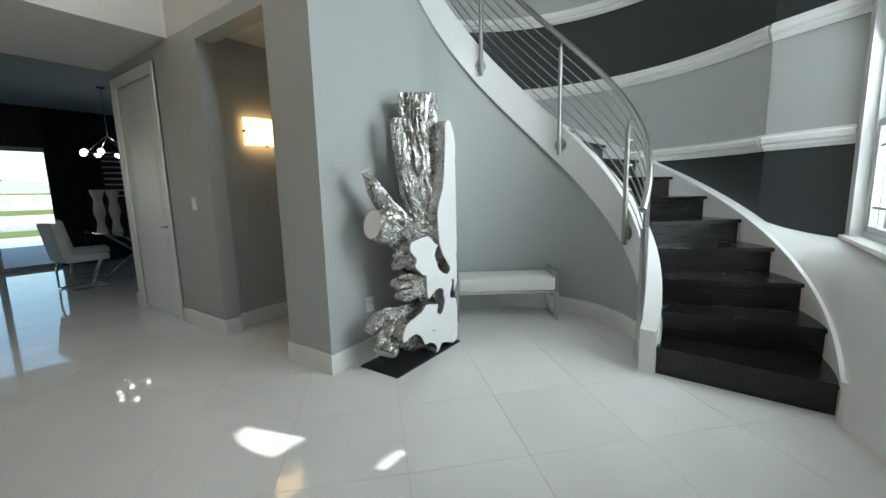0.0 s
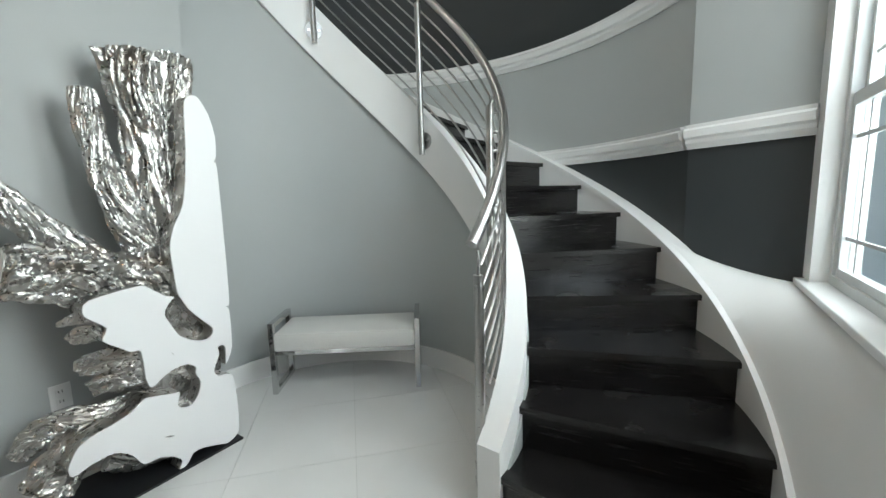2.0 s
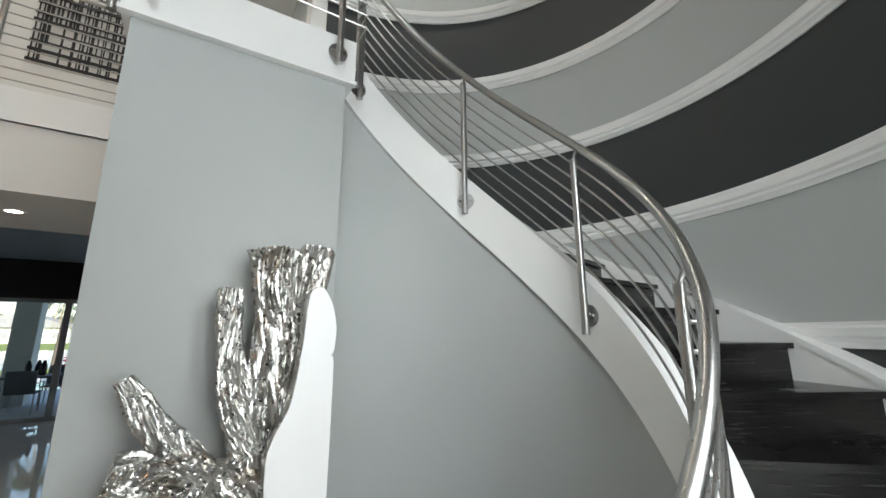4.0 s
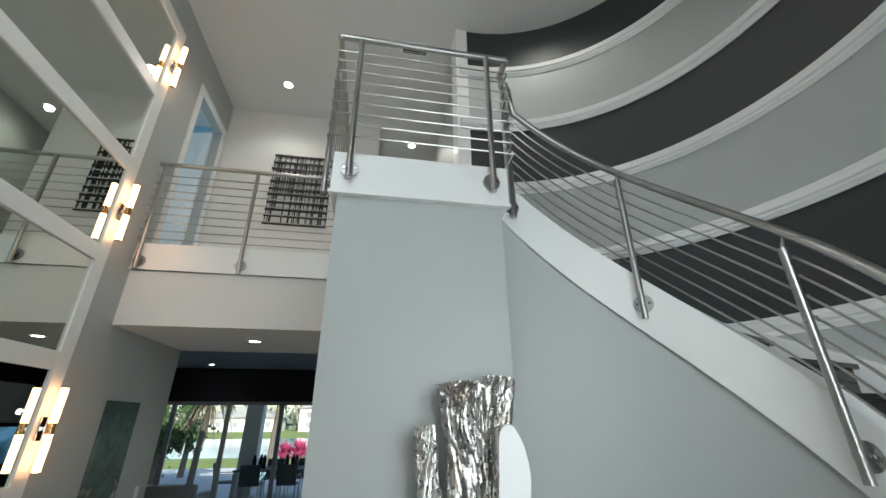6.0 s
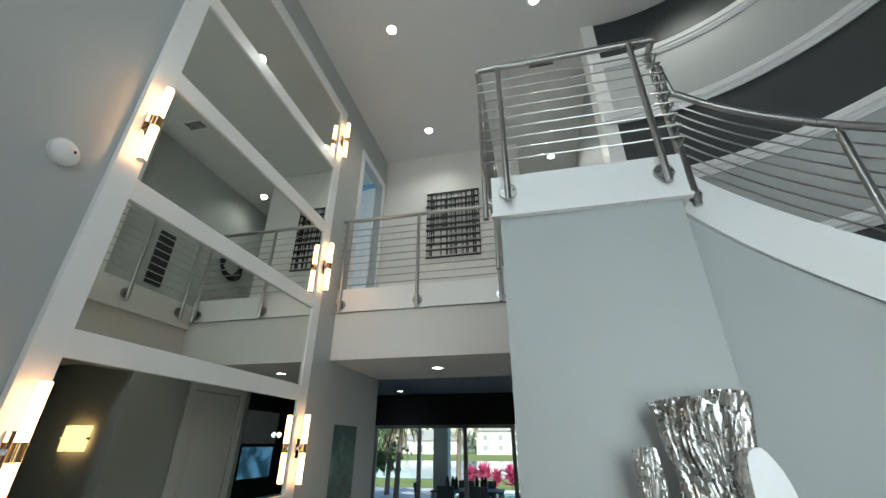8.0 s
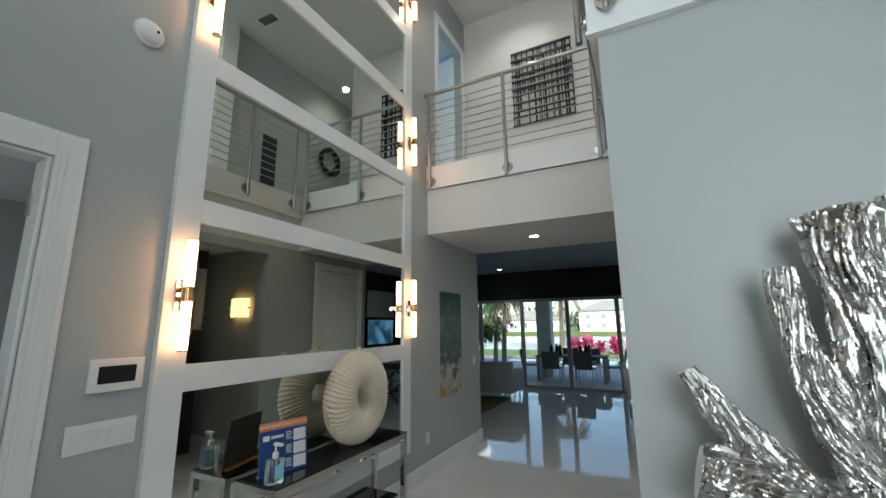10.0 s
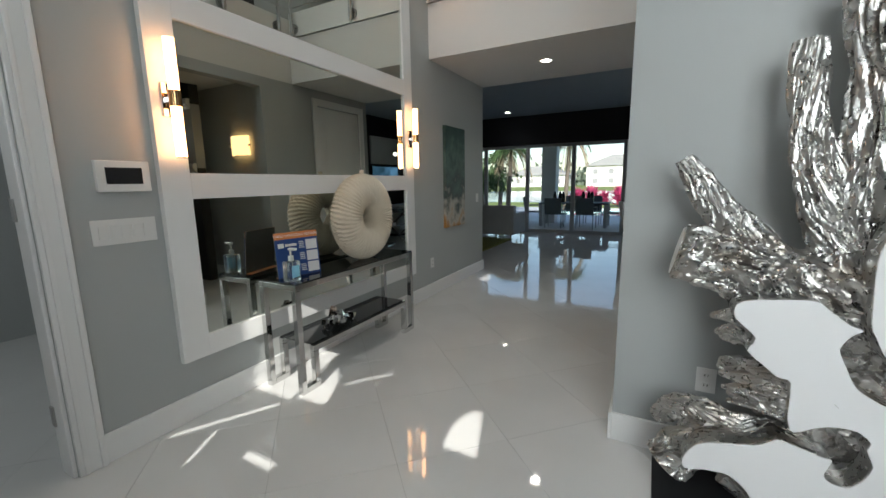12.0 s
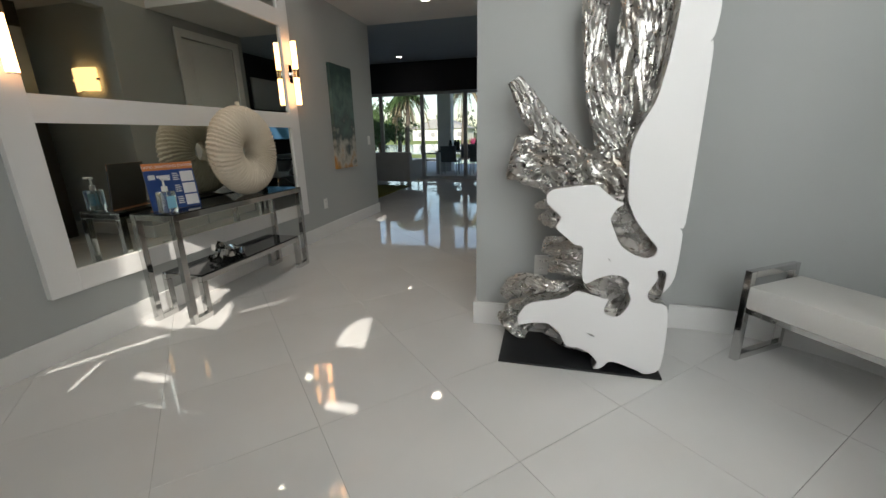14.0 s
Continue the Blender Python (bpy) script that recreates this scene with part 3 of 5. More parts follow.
# ---- driftwood sculpture ----
# the cut face, edge by edge: the tall slab, its side notch, the foot, the lobe and the hollows
SLAB_TOP = [(2.575, 1.80), (2.63, 1.835), (2.68, 1.76), (2.705, 1.65), (2.70, 1.55), (2.685, 1.515), (2.70, 1.49), (2.70, 1.10)]
SLAB_SIDE = [(2.695, 0.79), (2.675, 0.765), (2.69, 0.735), (2.685, 0.54), (2.645, 0.455), (2.65, 0.54), (2.635, 0.565), (2.61, 0.56), (2.615, 0.525), (2.595, 0.48), (2.58, 0.44), (2.60, 0.405), (2.67, 0.385)]
FOOT = [(2.685, 0.24), (2.68, 0.07), (2.655, 0.03), (2.61, 0.016), (2.575, 0.03), (2.49, 0.06), (2.44, 0.062), (2.415, 0.03), (2.39, 0.012), (2.37, 0.014), (2.385, 0.05), (2.35, 0.095), (2.29, 0.125), (2.23, 0.13), (2.19, 0.20),
        (2.13, 0.245), (2.05, 0.24), (1.99, 0.225), (1.98, 0.265), (2.01, 0.325), (2.055, 0.355), (2.20, 0.39), (2.26, 0.432), (2.31, 0.425)]
HOLLOW = [(2.385, 0.405), (2.41, 0.40), (2.395, 0.345), (2.41, 0.32), (2.455, 0.312), (2.49, 0.35), (2.51, 0.41), (2.49, 0.465), (2.495, 0.495), (2.46, 0.525), (2.40, 0.525), (2.35, 0.505), (2.30, 0.475)]
LOBE = [(2.28, 0.52), (2.275, 0.655), (2.235, 0.67), (2.20, 0.70), (2.145, 0.75), (2.165, 0.80), (2.105, 0.86), (2.095, 0.89), (2.12, 0.93), (2.30, 0.955), (2.35, 0.925), (2.40, 0.885), (2.435, 0.872)]
POCKET = [(2.41, 0.85), (2.385, 0.80), (2.41, 0.735), (2.44, 0.675), (2.50, 0.635), (2.55, 0.62), (2.585, 0.632), (2.595, 0.67), (2.545, 0.73), (2.49, 0.80), (2.463, 0.86)]
SLAB_EDGE = [(2.45, 0.90), (2.44, 1.10), (2.465, 1.20), (2.515, 1.30), (2.54, 1.42), (2.56, 1.60)]
FACE = SLAB_TOP + SLAB_SIDE + FOOT + HOLLOW + LOBE + POCKET + SLAB_EDGE
SLITS = [[(2.385, 0.62), (2.40, 0.605), (2.415, 0.585), (2.395, 0.60)], [(2.315, 0.215), (2.345, 0.208), (2.37, 0.195), (2.345, 0.197)]]


def eased(outline, n=3):
    """The outline with its corners rounded into curves."""
    q = []
    for k in range(len(outline)):
        p0, p1, p2, p3 = [Vector(outline[(k + d) % len(outline)]) for d in (-1, 0, 1, 2)]
        for u in (i / n for i in range(n)):
            v = 0.5 * ((2 * p1) + (p2 - p0) * 0.8 * u + (1.6 * p0 - 4.4 * p1 + 3.6 * p2 - 0.8 * p3) * u * u + (-0.8 * p0 + 2.4 * p1 - 2.4 * p2 + 0.8 * p3) * u ** 3)
            q.append((v.x, max(v.y, 0.014)))
    return q


sculpture = thing("sculpture", "tall silver-leafed driftwood sculpture with flat white face", "sculpture", at=(2.3, 2.15, 0))
sinv = Matrix.Translation((-2.3, -2.15, 0))
LACQUER = vary(principled("white_lacquer", (0.82, 0.82, 0.82), 0.45), (0.80, 0.80, 0.80), (0.84, 0.84, 0.84), 2)
BLACKMETAL = vary(principled("black_steel_plate", (0.012, 0.013, 0.015), 0.4), (0.009, 0.01, 0.012), (0.016, 0.017, 0.02), 8)


def slab_mesh(outer, inner, y0, y1, round_edge):
    """A flat plate with holes and softly rounded edges, standing in the x-z plane."""
    c = bpy.data.curves.new("plate", "CURVE")
    c.dimensions, c.fill_mode, c.extrude, c.bevel_depth, c.bevel_resolution, c.offset = "2D", "BOTH", (y1 - y0) / 2 - round_edge, round_edge, 2, -round_edge * 0.8
    for loop in [outer] + inner:
        sp = c.splines.new("POLY")
        sp.points.add(len(loop) - 1)
        for p, (x, z) in zip(sp.points, loop):
            p.co = (x, z, 0, 1)
        sp.use_cyclic_u = True
    ob = bpy.data.objects.new("plate", c)
    scene.collection.objects.link(ob)
    me = bpy.data.meshes.new_from_object(ob.evaluated_get(bpy.context.evaluated_depsgraph_get()))
    scene.collection.objects.unlink(ob)
    bpy.data.objects.remove(ob)
    me.transform(Matrix(((1, 0, 0, 0), (0, 0, 1, (y0 + y1) / 2), (0, 1, 0, 0), (0, 0, 0, 1))))
    bm = bmesh.new()
    bm.from_mesh(me)
    bpy.data.meshes.remove(me)
    return bm


at_inv(part("white_face", slab_mesh(eased(FACE), SLITS, 2.0, 2.007, 0.002), LACQUER, sculpture, "flat white lacquered cut face"), sinv)
at_inv(part("wood_edge", slab_mesh(eased(FACE), SLITS, 2.006, 2.10, 0.006), SILVER, sculpture, "silver-leafed edge behind the white face"), sinv)
back = SLAB_TOP + [SLAB_SIDE[0], SLAB_SIDE[3], SLAB_SIDE[-1]] + FOOT + LOBE + SLAB_EDGE
bm = slab_mesh([(2.36 + (x - 2.36) * 0.985, max(0.03, z * 0.99)) for x, z in back], [], 2.098, 2.19, 0.012)
PITTED = vary(principled("pitted_silver", (0.45, 0.44, 0.42), 0.3, 1.0), (0.16, 0.155, 0.15), (0.52, 0.51, 0.49), 22, bump=1.0, bump_scale=30, rough=(0.18, 0.36))
at_inv(part("core", bm, PITTED, sculpture, "silver-leafed inner wood"), sinv)
at_inv(part("base_plate", boxes(((1.885, 1.985, 0), (2.69, 2.35, 0.012)), bevel=0.002), BLACKMETAL, sculpture, "black steel floor plate"), sinv)


def limb(name, pts, radii, flat=1.0, seed=0, cut=None, ridges=9):
    """A gnarled limb: ridges run along it, twisting and swelling."""
    P = [Vector(p) for p in pts]
    fine = []
    n = 84
    for i in range(n + 1):
        t = i / n * (len(P) - 1)
        k = min(int(t), len(P) - 2)
        u = t - k
        p0, p1, p2, p3 = P[max(k - 1, 0)], P[k], P[k + 1], P[min(k + 2, len(P) - 1)]
        fine.append((0.5 * ((2 * p1) + (-p0 + p2) * u + (2 * p0 - 5 * p1 + 4 * p2 - p3) * u * u + (-p0 + 3 * p1 - 3 * p2 + p3) * u ** 3), radii[k] + (radii[k + 1] - radii[k]) * u))
    bm = bmesh.new()
    seg = 150
    rings = []
    for i, (p, r) in enumerate(fine):
        d = (fine[min(i + 1, n)][0] - fine[max(i - 1, 0)][0]).normalized()
        s = d.cross(Vector((0, 1, 0))).normalized()
        y = Vector((0, 1, 0))
        y = (y - d * y.dot(d)).normalized()
        ring = []
        for j in range(seg):
            a = 2 * math.pi * j / seg
            w = i * 60 / n
            tw = a + 0.9 * math.sin(w * 0.07 + seed) + 0.30 * noise.noise((w * 0.09, a * 1.4, seed))
            c, d2 = math.cos(tw), math.sin(tw)
            ridge = noise.noise((c * ridges * 0.16, d2 * ridges * 0.16, seed * 7.3 + w * 0.035))
            fine_r = noise.noise((c * ridges * 0.42, d2 * ridges * 0.42, seed * 3.1 + w * 0.055))
            hair = noise.noise((c * ridges * 1.0, d2 * ridges * 1.0, seed * 1.7 + w * 0.06))
            lump = noise.noise((p.x * 5, p.z * 5, a * 0.6 + seed))
            dent = noise.noise((c * 2.6 + seed, d2 * 2.6, w * 0.16))
            rad = r * (1.03 + 0.16 * lump + 0.16 * dent + 0.16 * ridge - 0.26 * math.exp(-(ridge / 0.07) ** 2) - 0.13 * math.exp(-(fine_r / 0.08) ** 2) - 0.055 * math.exp(-(hair / 0.12) ** 2))
            if cut == "end" and i > n - 2:
                rad = r * 0.98
            ring.append(bm.verts.new(p + s * math.cos(a) * rad + y * math.sin(a) * rad * flat))
        rings.append(ring)
    for a, b in zip(rings, rings[1:]):
        for j in range(seg):
            bm.faces.new((a[j], a[(j + 1) % seg], b[(j + 1) % seg], b[j]))
    bm.faces.new(rings[0][::-1])
    f = bm.faces.new(rings[-1])
    if cut == "end":
        f.material_index = 1
    for v in bm.verts:
        if v.co.z < 0.013:
            v.co.z = 0.013
        if v.co.y > 2.40:
            v.co.y = 2.40
    return at_inv(part(name, bm, [SILVER, LACQUER], sculpture, "", True), sinv)


limb("limb", [(2.44, 2.17, 0.82), (2.42, 2.18, 1.05), (2.45, 2.19, 1.35), (2.485, 2.21, 1.70), (2.475, 2.23, 2.03)], (0.09, 0.10, 0.10, 0.105, 0.145), 0.8, 1, ridges=13)
limb("limb", [(2.50, 2.15, 0.95), (2.53, 2.17, 1.25), (2.60, 2.20, 1.60), (2.645, 2.22, 2.06)], (0.055, 0.07, 0.075, 0.085), 0.9, 2)
limb("limb", [(2.40, 2.16, 1.10), (2.335, 2.19, 1.33), (2.28, 2.21, 1.58), (2.262, 2.23, 1.83)], (0.07, 0.08, 0.056, 0.05), 0.9, 3)
limb("limb", [(2.26, 2.18, 1.00), (2.12, 2.20, 1.15), (2.00, 2.22, 1.30), (1.91, 2.22, 1.44)], (0.085, 0.072, 0.055, 0.035), 0.8, 4, "end")
limb("limb", [(2.46, 2.15, 0.93), (2.27, 2.17, 0.97), (2.08, 2.18, 1.03), (1.91, 2.18, 1.07)], (0.12, 0.14, 0.125, 0.10), 0.85, 5, "end", 12)
limb("limb", [(2.22, 2.14, 0.82), (2.14, 2.16, 0.76), (2.08, 2.17, 0.74)], (0.09, 0.05, 0.012), 0.9, 6)
limb("limb", [(2.30, 2.14, 0.60), (2.20, 2.17, 0.60), (2.09, 2.19, 0.62)], (0.10, 0.07, 0.02), 0.9, 7)
limb("limb", [(2.28, 2.14, 0.52), (2.20, 2.17, 0.51), (2.13, 2.19, 0.50)], (0.07, 0.055, 0.018), 0.9, 8)
limb("limb", [(2.34, 2.13, 0.38), (2.20, 2.15, 0.34), (2.02, 2.16, 0.24), (1.93, 2.14, 0.13)], (0.06, 0.085, 0.09, 0.085), 0.9, 9, "end")
limb("limb", [(2.22, 2.16, 0.34), (2.06, 2.20, 0.38), (1.95, 2.24, 0.35), (1.89, 2.26, 0.28)], (0.05, 0.06, 0.055, 0.04), 0.9, 10, "end")
limb("limb", [(2.14, 2.15, 0.16), (2.26, 2.15, 0.10), (2.38, 2.14, 0.08), (2.45, 2.14, 0.13)], (0.05, 0.06, 0.05, 0.04), 0.8, 11)
limb("limb", [(2.36, 2.12, 0.50), (2.46, 2.11, 0.50), (2.52, 2.11, 0.42)], (0.05, 0.045, 0.04), 0.5, 12)

# short spikes fanned out along the lobe's ragged edge
for k, (z0, x1, z1, r) in enumerate(((0.63, 2.10, 0.665, 0.034), (0.585, 2.085, 0.60, 0.038), (0.545, 2.10, 0.545, 0.034), (0.51, 2.12, 0.49, 0.030), (0.79, 2.06, 0.765, 0.034), (0.84, 2.04, 0.83, 0.036))):
    x0 = 2.29 if k < 4 else 2.17
    limb("limb", [(x0, 2.06, z0), ((x0 + x1) / 2, 2.09, (z0 + z1) / 2 + 0.012), (x1, 2.12, z1)], (r, r * 0.8, 0.008), 1.0, 20 + k, None, 7)

# ---- bench ----
bench = thing("bench", "white leather bench with chrome side frames", "bench", at=(3.52, 2.03, 0))


def side_loop(u):
    c = 0.018
    for a, b in (((-0.19, 0.0), (-0.154, 0.50)), ((0.154, 0.0), (0.19, 0.50)), ((-0.154, 0.0), (0.154, 0.036)), ((-0.154, 0.464), (0.154, 0.50))):
        part("frame_bar", boxes(((u - c, a[0], a[1]), (u + c, b[0], b[1])), bevel=0.003), CHROME, bench)


side_loop(-0.49)
side_loop(0.49)
part("seat_rail", boxes(((-0.47, -0.185, 0.275), (0.47, -0.165, 0.305)), bevel=0.002), CHROME, bench)
part("seat_rail", boxes(((-0.47, 0.165, 0.275), (0.47, 0.185, 0.305)), bevel=0.002), CHROME, bench)
bm = boxes(((-0.47, -0.205, 0.307), (0.47, 0.205, 0.43)), bevel=0.018)
part("cushion", bm, LEATHER, bench, "white leather cushion", True)
bench.matrix_basis = pose(3.535, 1.98, 0, 0, 0, -55)

# ---- twin window ----
GLASS_Y = FY - 0.10
structure("window_sill", boxes(((2.14, FY - 0.10, 0.875), (3.93, FY + 0.05, 0.905)), bevel=0.006), WHITE, "white painted window sill", "window sill")
structure("trim", boxes(((3.835, FY - 0.146, 0.906), (3.955, FY + 0.012, 3.38)), ((2.12, FY - 0.146, 0.906), (2.205, FY + 0.012, 3.38)), ((2.205, FY - 0.002, 3.295), (3.835, FY + 0.012, 3.38))), WHITE, "white window casing", "casing")
ALU = principled("white_window_vinyl", (0.62, 0.64, 0.64), 0.35)
structure("trim", boxes(((2.92, FY - 0.14, 0.905), (3.10, FY - 0.02, 3.30)), bevel=0.004), WHITE, "white post between the two windows", "mullion")


def sash_window(name, x0, x1):
    w = tagged(new(name), "white double-hung window with narrow border bars", "window", "", "structure")
    f = 0.035
    part("window_frame", boxes(((x0, FY - 0.13, 0.905), (x0 + f, FY - 0.05, 3.30)), ((x1 - f, FY - 0.13, 0.905), (x1, FY - 0.05, 3.30)), ((x0 + f, FY - 0.13, 0.905), (x1 - f, FY - 0.05, 0.945)), ((x0 + f, FY - 0.13, 3.265), (x1 - f, FY - 0.05, 3.30))), ALU, w)
    for z0, z1, y in ((0.945, 1.68, GLASS_Y + 0.02), (1.66, 3.265, GLASS_Y - 0.01)):
        part("sash", boxes(((x0 + f, y - 0.02, z0), (x0 + f + 0.03, y + 0.02, z1)), ((x1 - f - 0.03, y - 0.02, z0), (x1 - f, y + 0.02, z1)), ((x0 + f + 0.03, y - 0.02, z0), (x1 - f - 0.03, y + 0.02, z0 + 0.035)), ((x0 + f + 0.03, y - 0.02, z1 - 0.05), (x1 - f - 0.03, y + 0.02, z1)), bevel=0.003), ALU, w)
        for z in (z0 + 0.16, z1 - 0.17):
            part("glazing_bar", boxes(((x0 + f + 0.03, y - 0.006, z - 0.007), (x1 - f - 0.03, y + 0.006, z + 0.007))), ALU, w)
        for x in (x0 + 0.19, x1 - 0.19):
            part("glazing_bar", boxes(((x - 0.007, y - 0.0055, z0 + 0.035), (x + 0.007, y + 0.0055, z1 - 0.05))), ALU, w)
        g = part("pane", boxes(((x0 + f + 0.03, y - 0.011, z0 + 0.035), (x1 - f - 0.03, y - 0.008, z1 - 0.05))), GLASS, w)
        g.visible_shadow = False
    return w


sash_window("window_1", 3.10, 3.834)
sash_window("window_2", 2.206, 2.92)

# unseen upper window, added to go with the fill lamp behind it
upper = tagged(new("window_4"), "unseen white upper window added to let in light", "window", "", "structure")
part("window_frame", boxes(((0.3, FY - 0.13, 3.7), (0.35, FY - 0.05, 5.7)), ((1.75, FY - 0.13, 3.7), (1.8, FY - 0.05, 5.7)), ((0.35, FY - 0.13, 3.7), (1.75, FY - 0.05, 3.75)), ((0.35, FY - 0.13, 5.65), (1.75, FY - 0.05, 5.7)), ((1.03, FY - 0.13, 3.75), (1.07, FY - 0.05, 5.65))), ALU, upper)
g = part("pane", boxes(((0.35, FY - 0.10, 3.75), (1.75, FY - 0.095, 5.65))), GLASS, upper)
g.visible_shadow = False

# ---- unseen entry door, its glazed cut-outs shaped to throw the sun patches ----
entry = tagged(new("door_1"), "unseen dark entry door with cut-outs shaped to throw sun patches", "door", "", "structure")
DOORDARK = vary(principled("dark_entry_door", (0.03, 0.027, 0.025), 0.4), (0.024, 0.021, 0.02), (0.04, 0.035, 0.032), 6, stretch=(6, 1, 1))
y0 = FY - 0.10


def slit(x0, z0, x1, z1, w):
    d = Vector((x1 - x0, z1 - z0)).normalized() * w / 2
    return [(x0 - d.y, z0 + d.x), (x1 - d.y, z1 + d.x), (x1 + d.y, z1 - d.x), (x0 + d.y, z0 - d.x)]


def quarter(x, z, rx, rz):
    return [(x, z)] + [(x + rx * math.cos(a), z + rz * math.sin(a)) for a in steps(0, math.pi / 2, 10)]


def light(x0, z0, x1, z1):
    return [(x0, z0), (x1, z0), (x1, z1), (x0, z1)]


# each opening is placed so that its sunbeam lands by the console and sculpture
sun_cuts = [quarter(1.93, 1.63, -0.19, 0.25), quarter(0.655, 1.64, 0.24, 0.30), light(0.30, 1.61, 0.64, 2.40), light(0.70, 1.295, 0.91, 1.335), light(1.81, 1.295, 1.97, 1.34),
        slit(0.16, 1.255, 0.60, 1.575, 0.023), slit(0.92, 1.81, 1.22, 1.985, 0.018), slit(0.39, 1.355, 0.44, 1.20, 0.026)]
part("door_slab", slab_mesh(light(0.0, 0.0, 2.05, 2.62), sun_cuts, y0 + 0.008, y0 + 0.024, 0.002), DOORDARK, entry)
g = part("pane", boxes(((0.02, y0, 1.05), (2.03, y0 + 0.004, 2.45))), GLASS, entry)
g.visible_shadow = False


# ---- doors and casings ----
def casing(name, pairs):
    return structure("trim", boxes(*pairs, bevel=0.006), WHITE, name, "casing")


casing("white study door casing", [((WX, 0.98, 0), (WX + 0.022, 1.09, 2.52)), ((WX, 0.05, 0), (WX + 0.022, 0.16, 2.52)), ((WX, 0.16, 2.40), (WX + 0.022, 0.98, 2.52)),
                                    ((WX, 1.065, 0), (WX + 0.034, 1.09, 2.52)), ((WX, 1.00, 0), (WX + 0.029, 1.02, 2.42)), ((WX - 0.12, 0.962, 0), (WX, 0.98, 2.40)), ((WX - 0.12, 0.16, 0), (WX, 0.178, 2.40)), ((WX - 0.12, 0.178, 2.382), (WX, 0.962, 2.40))])
casing("white closet door casing", [((HX - 0.022, 4.78, 0), (HX, 4.88, 2.61)), ((HX - 0.022, 5.82, 0), (HX, 5.92, 2.61)), ((HX - 0.022, 4.88, 2.51), (HX, 5.82, 2.61)), ((HX - 0.03, 4.78, 0), (HX, 4.80, 2.61)), ((HX - 0.03, 5.90, 0), (HX, 5.92, 2.61))])
casing("white cased opening at the end of the side passage", [((3.278, 3.13, 0), (3.3, 3.22, 2.51)), ((3.278, 3.90, 0), (3.3, 3.99, 2.51)), ((3.278, 3.22, 2.42), (3.3, 3.90, 2.51))])
casing("white loft door casing", [((WX, 4.66, LOFT), (WX + 0.022, 4.76, 6.08)), ((WX, 5.58, LOFT), (WX + 0.022, 5.68, 6.08)), ((WX, 4.76, 5.98), (WX + 0.022, 5.58, 6.08))])


def panel_door(name, w, h, label, handle=True):
    """A leaf along +x from its hinge, facing -y, with two raised panels a side."""
    d = tagged(new(name), label, "door", "", "structure")
    part("leaf", boxes(((0, -0.018, 0.01), (w, 0.018, h)), bevel=0.002), WHITE, d)
    for z0, z1 in ((0.24, 0.92), (1.06, h - 0.17)):
        for s in (-1, 1):
            bm = boxes(((0.13, s * 0.014, z0), (w - 0.13, s * 0.0225, z1)), bevel=0.004)
            box(bm, (0.17, s * 0.02, z0 + 0.04), (w - 0.17, s * 0.028, z1 - 0.04), 0.006)
            part("raised_panel", bm, WHITE, d)
    if handle:
        for s in (-1, 1):
            bm = rod((w - 0.06, s * 0.018, 0.99), (w - 0.06, s * 0.06, 0.99), 0.011, 10)
            box(bm, (w - 0.17, s * 0.048, 0.98), (w - 0.05, s * 0.062, 1.0), 0.003)
            sweep(bm, [(w - 0.06, s * 0.018, 0.99), (w - 0.06, s * 0.026, 0.99)], 0.028, 16)
            part("door_handle", bm, STEEL, d, "satin lever handle", True)
    for z in (0.22, h * 0.52, h - 0.22):
        part("hinge", rod((-0.004, -0.022, z - 0.05), (-0.004, -0.022, z + 0.05), 0.009, 8), STEEL, d, "", True)
    return d


panel_door("door_2", 0.94, 2.50, "closed white two-panel closet door").matrix_basis = pose(HX + 0.035, 5.82, 0, 0, 0, -90)
panel_door("door_3", 0.80, 2.37, "white panel door standing open into the study").matrix_basis = pose(WX - 0.16, 1.0, 0, 0, 0, 93)
panel_door("door_4", 0.80, 2.42, "white panel door standing open on the loft").matrix_basis = pose(WX - 0.12, 5.555, LOFT, 0, 0, 168)

for z in (0.30, 1.27, 2.18):
    structure("hinge", boxes(((WX - 0.115, 0.955, z - 0.05), (WX - 0.08, 0.9625, z + 0.05)), bevel=0.001), STEEL, "steel hinge leaf on the door jamb", "hinge")

# study and upstairs room behind those doors
structure("wall_study", boxes(((-3.4, -0.70, 0), (-3.3, 3.0, 2.8)), ((-3.3, 2.9, 0), (WX - 0.12, 3.0, 2.8)), ((-3.3, -0.70, 0), (WX - 0.12, -0.60, 2.8))), GREY, "grey study walls", "wall")
structure("ceiling_study", boxes(((-3.4, -0.70, 2.8), (WX - 0.12, 3.0, 2.9))), CEIL, "study ceiling", "ceiling")
# the blue light on these walls is put into their colour
BLUELIT = vary(principled("blue_lit_wall", (0.30, 0.52, 0.66), 0.6), (0.28, 0.49, 0.63), (0.33, 0.55, 0.69), 2, bump=0.03, bump_scale=150)
structure("wall_upper_room", boxes(((-3.0, 4.0, LOFT - 0.05), (-2.9, 6.4, TOP)), ((-2.9, 6.3, LOFT - 0.05), (WX - 0.12, 6.4, TOP)), ((-2.9, 4.0, LOFT - 0.05), (WX - 0.12, 4.1, TOP)), ((-2.9, 4.1, LOFT - 0.05), (WX - 0.12, 6.3, LOFT))), BLUELIT, "bedroom walls coloured pale blue for the light on them", "wall")
# fill lamps added to brighten the two rooms; their walls have no windows
area("upper_room_fill", (-2.85, 5.1, 5.2), (0, 5.1, 5.0), 1.0, 1.2, 14, (0.9, 0.97, 1.0))
area("study_fill", (-2.2, -0.58, 1.6), (-2.2, 3.0, 1.2), 1.2, 1.4, 12, (0.95, 0.98, 1.0))
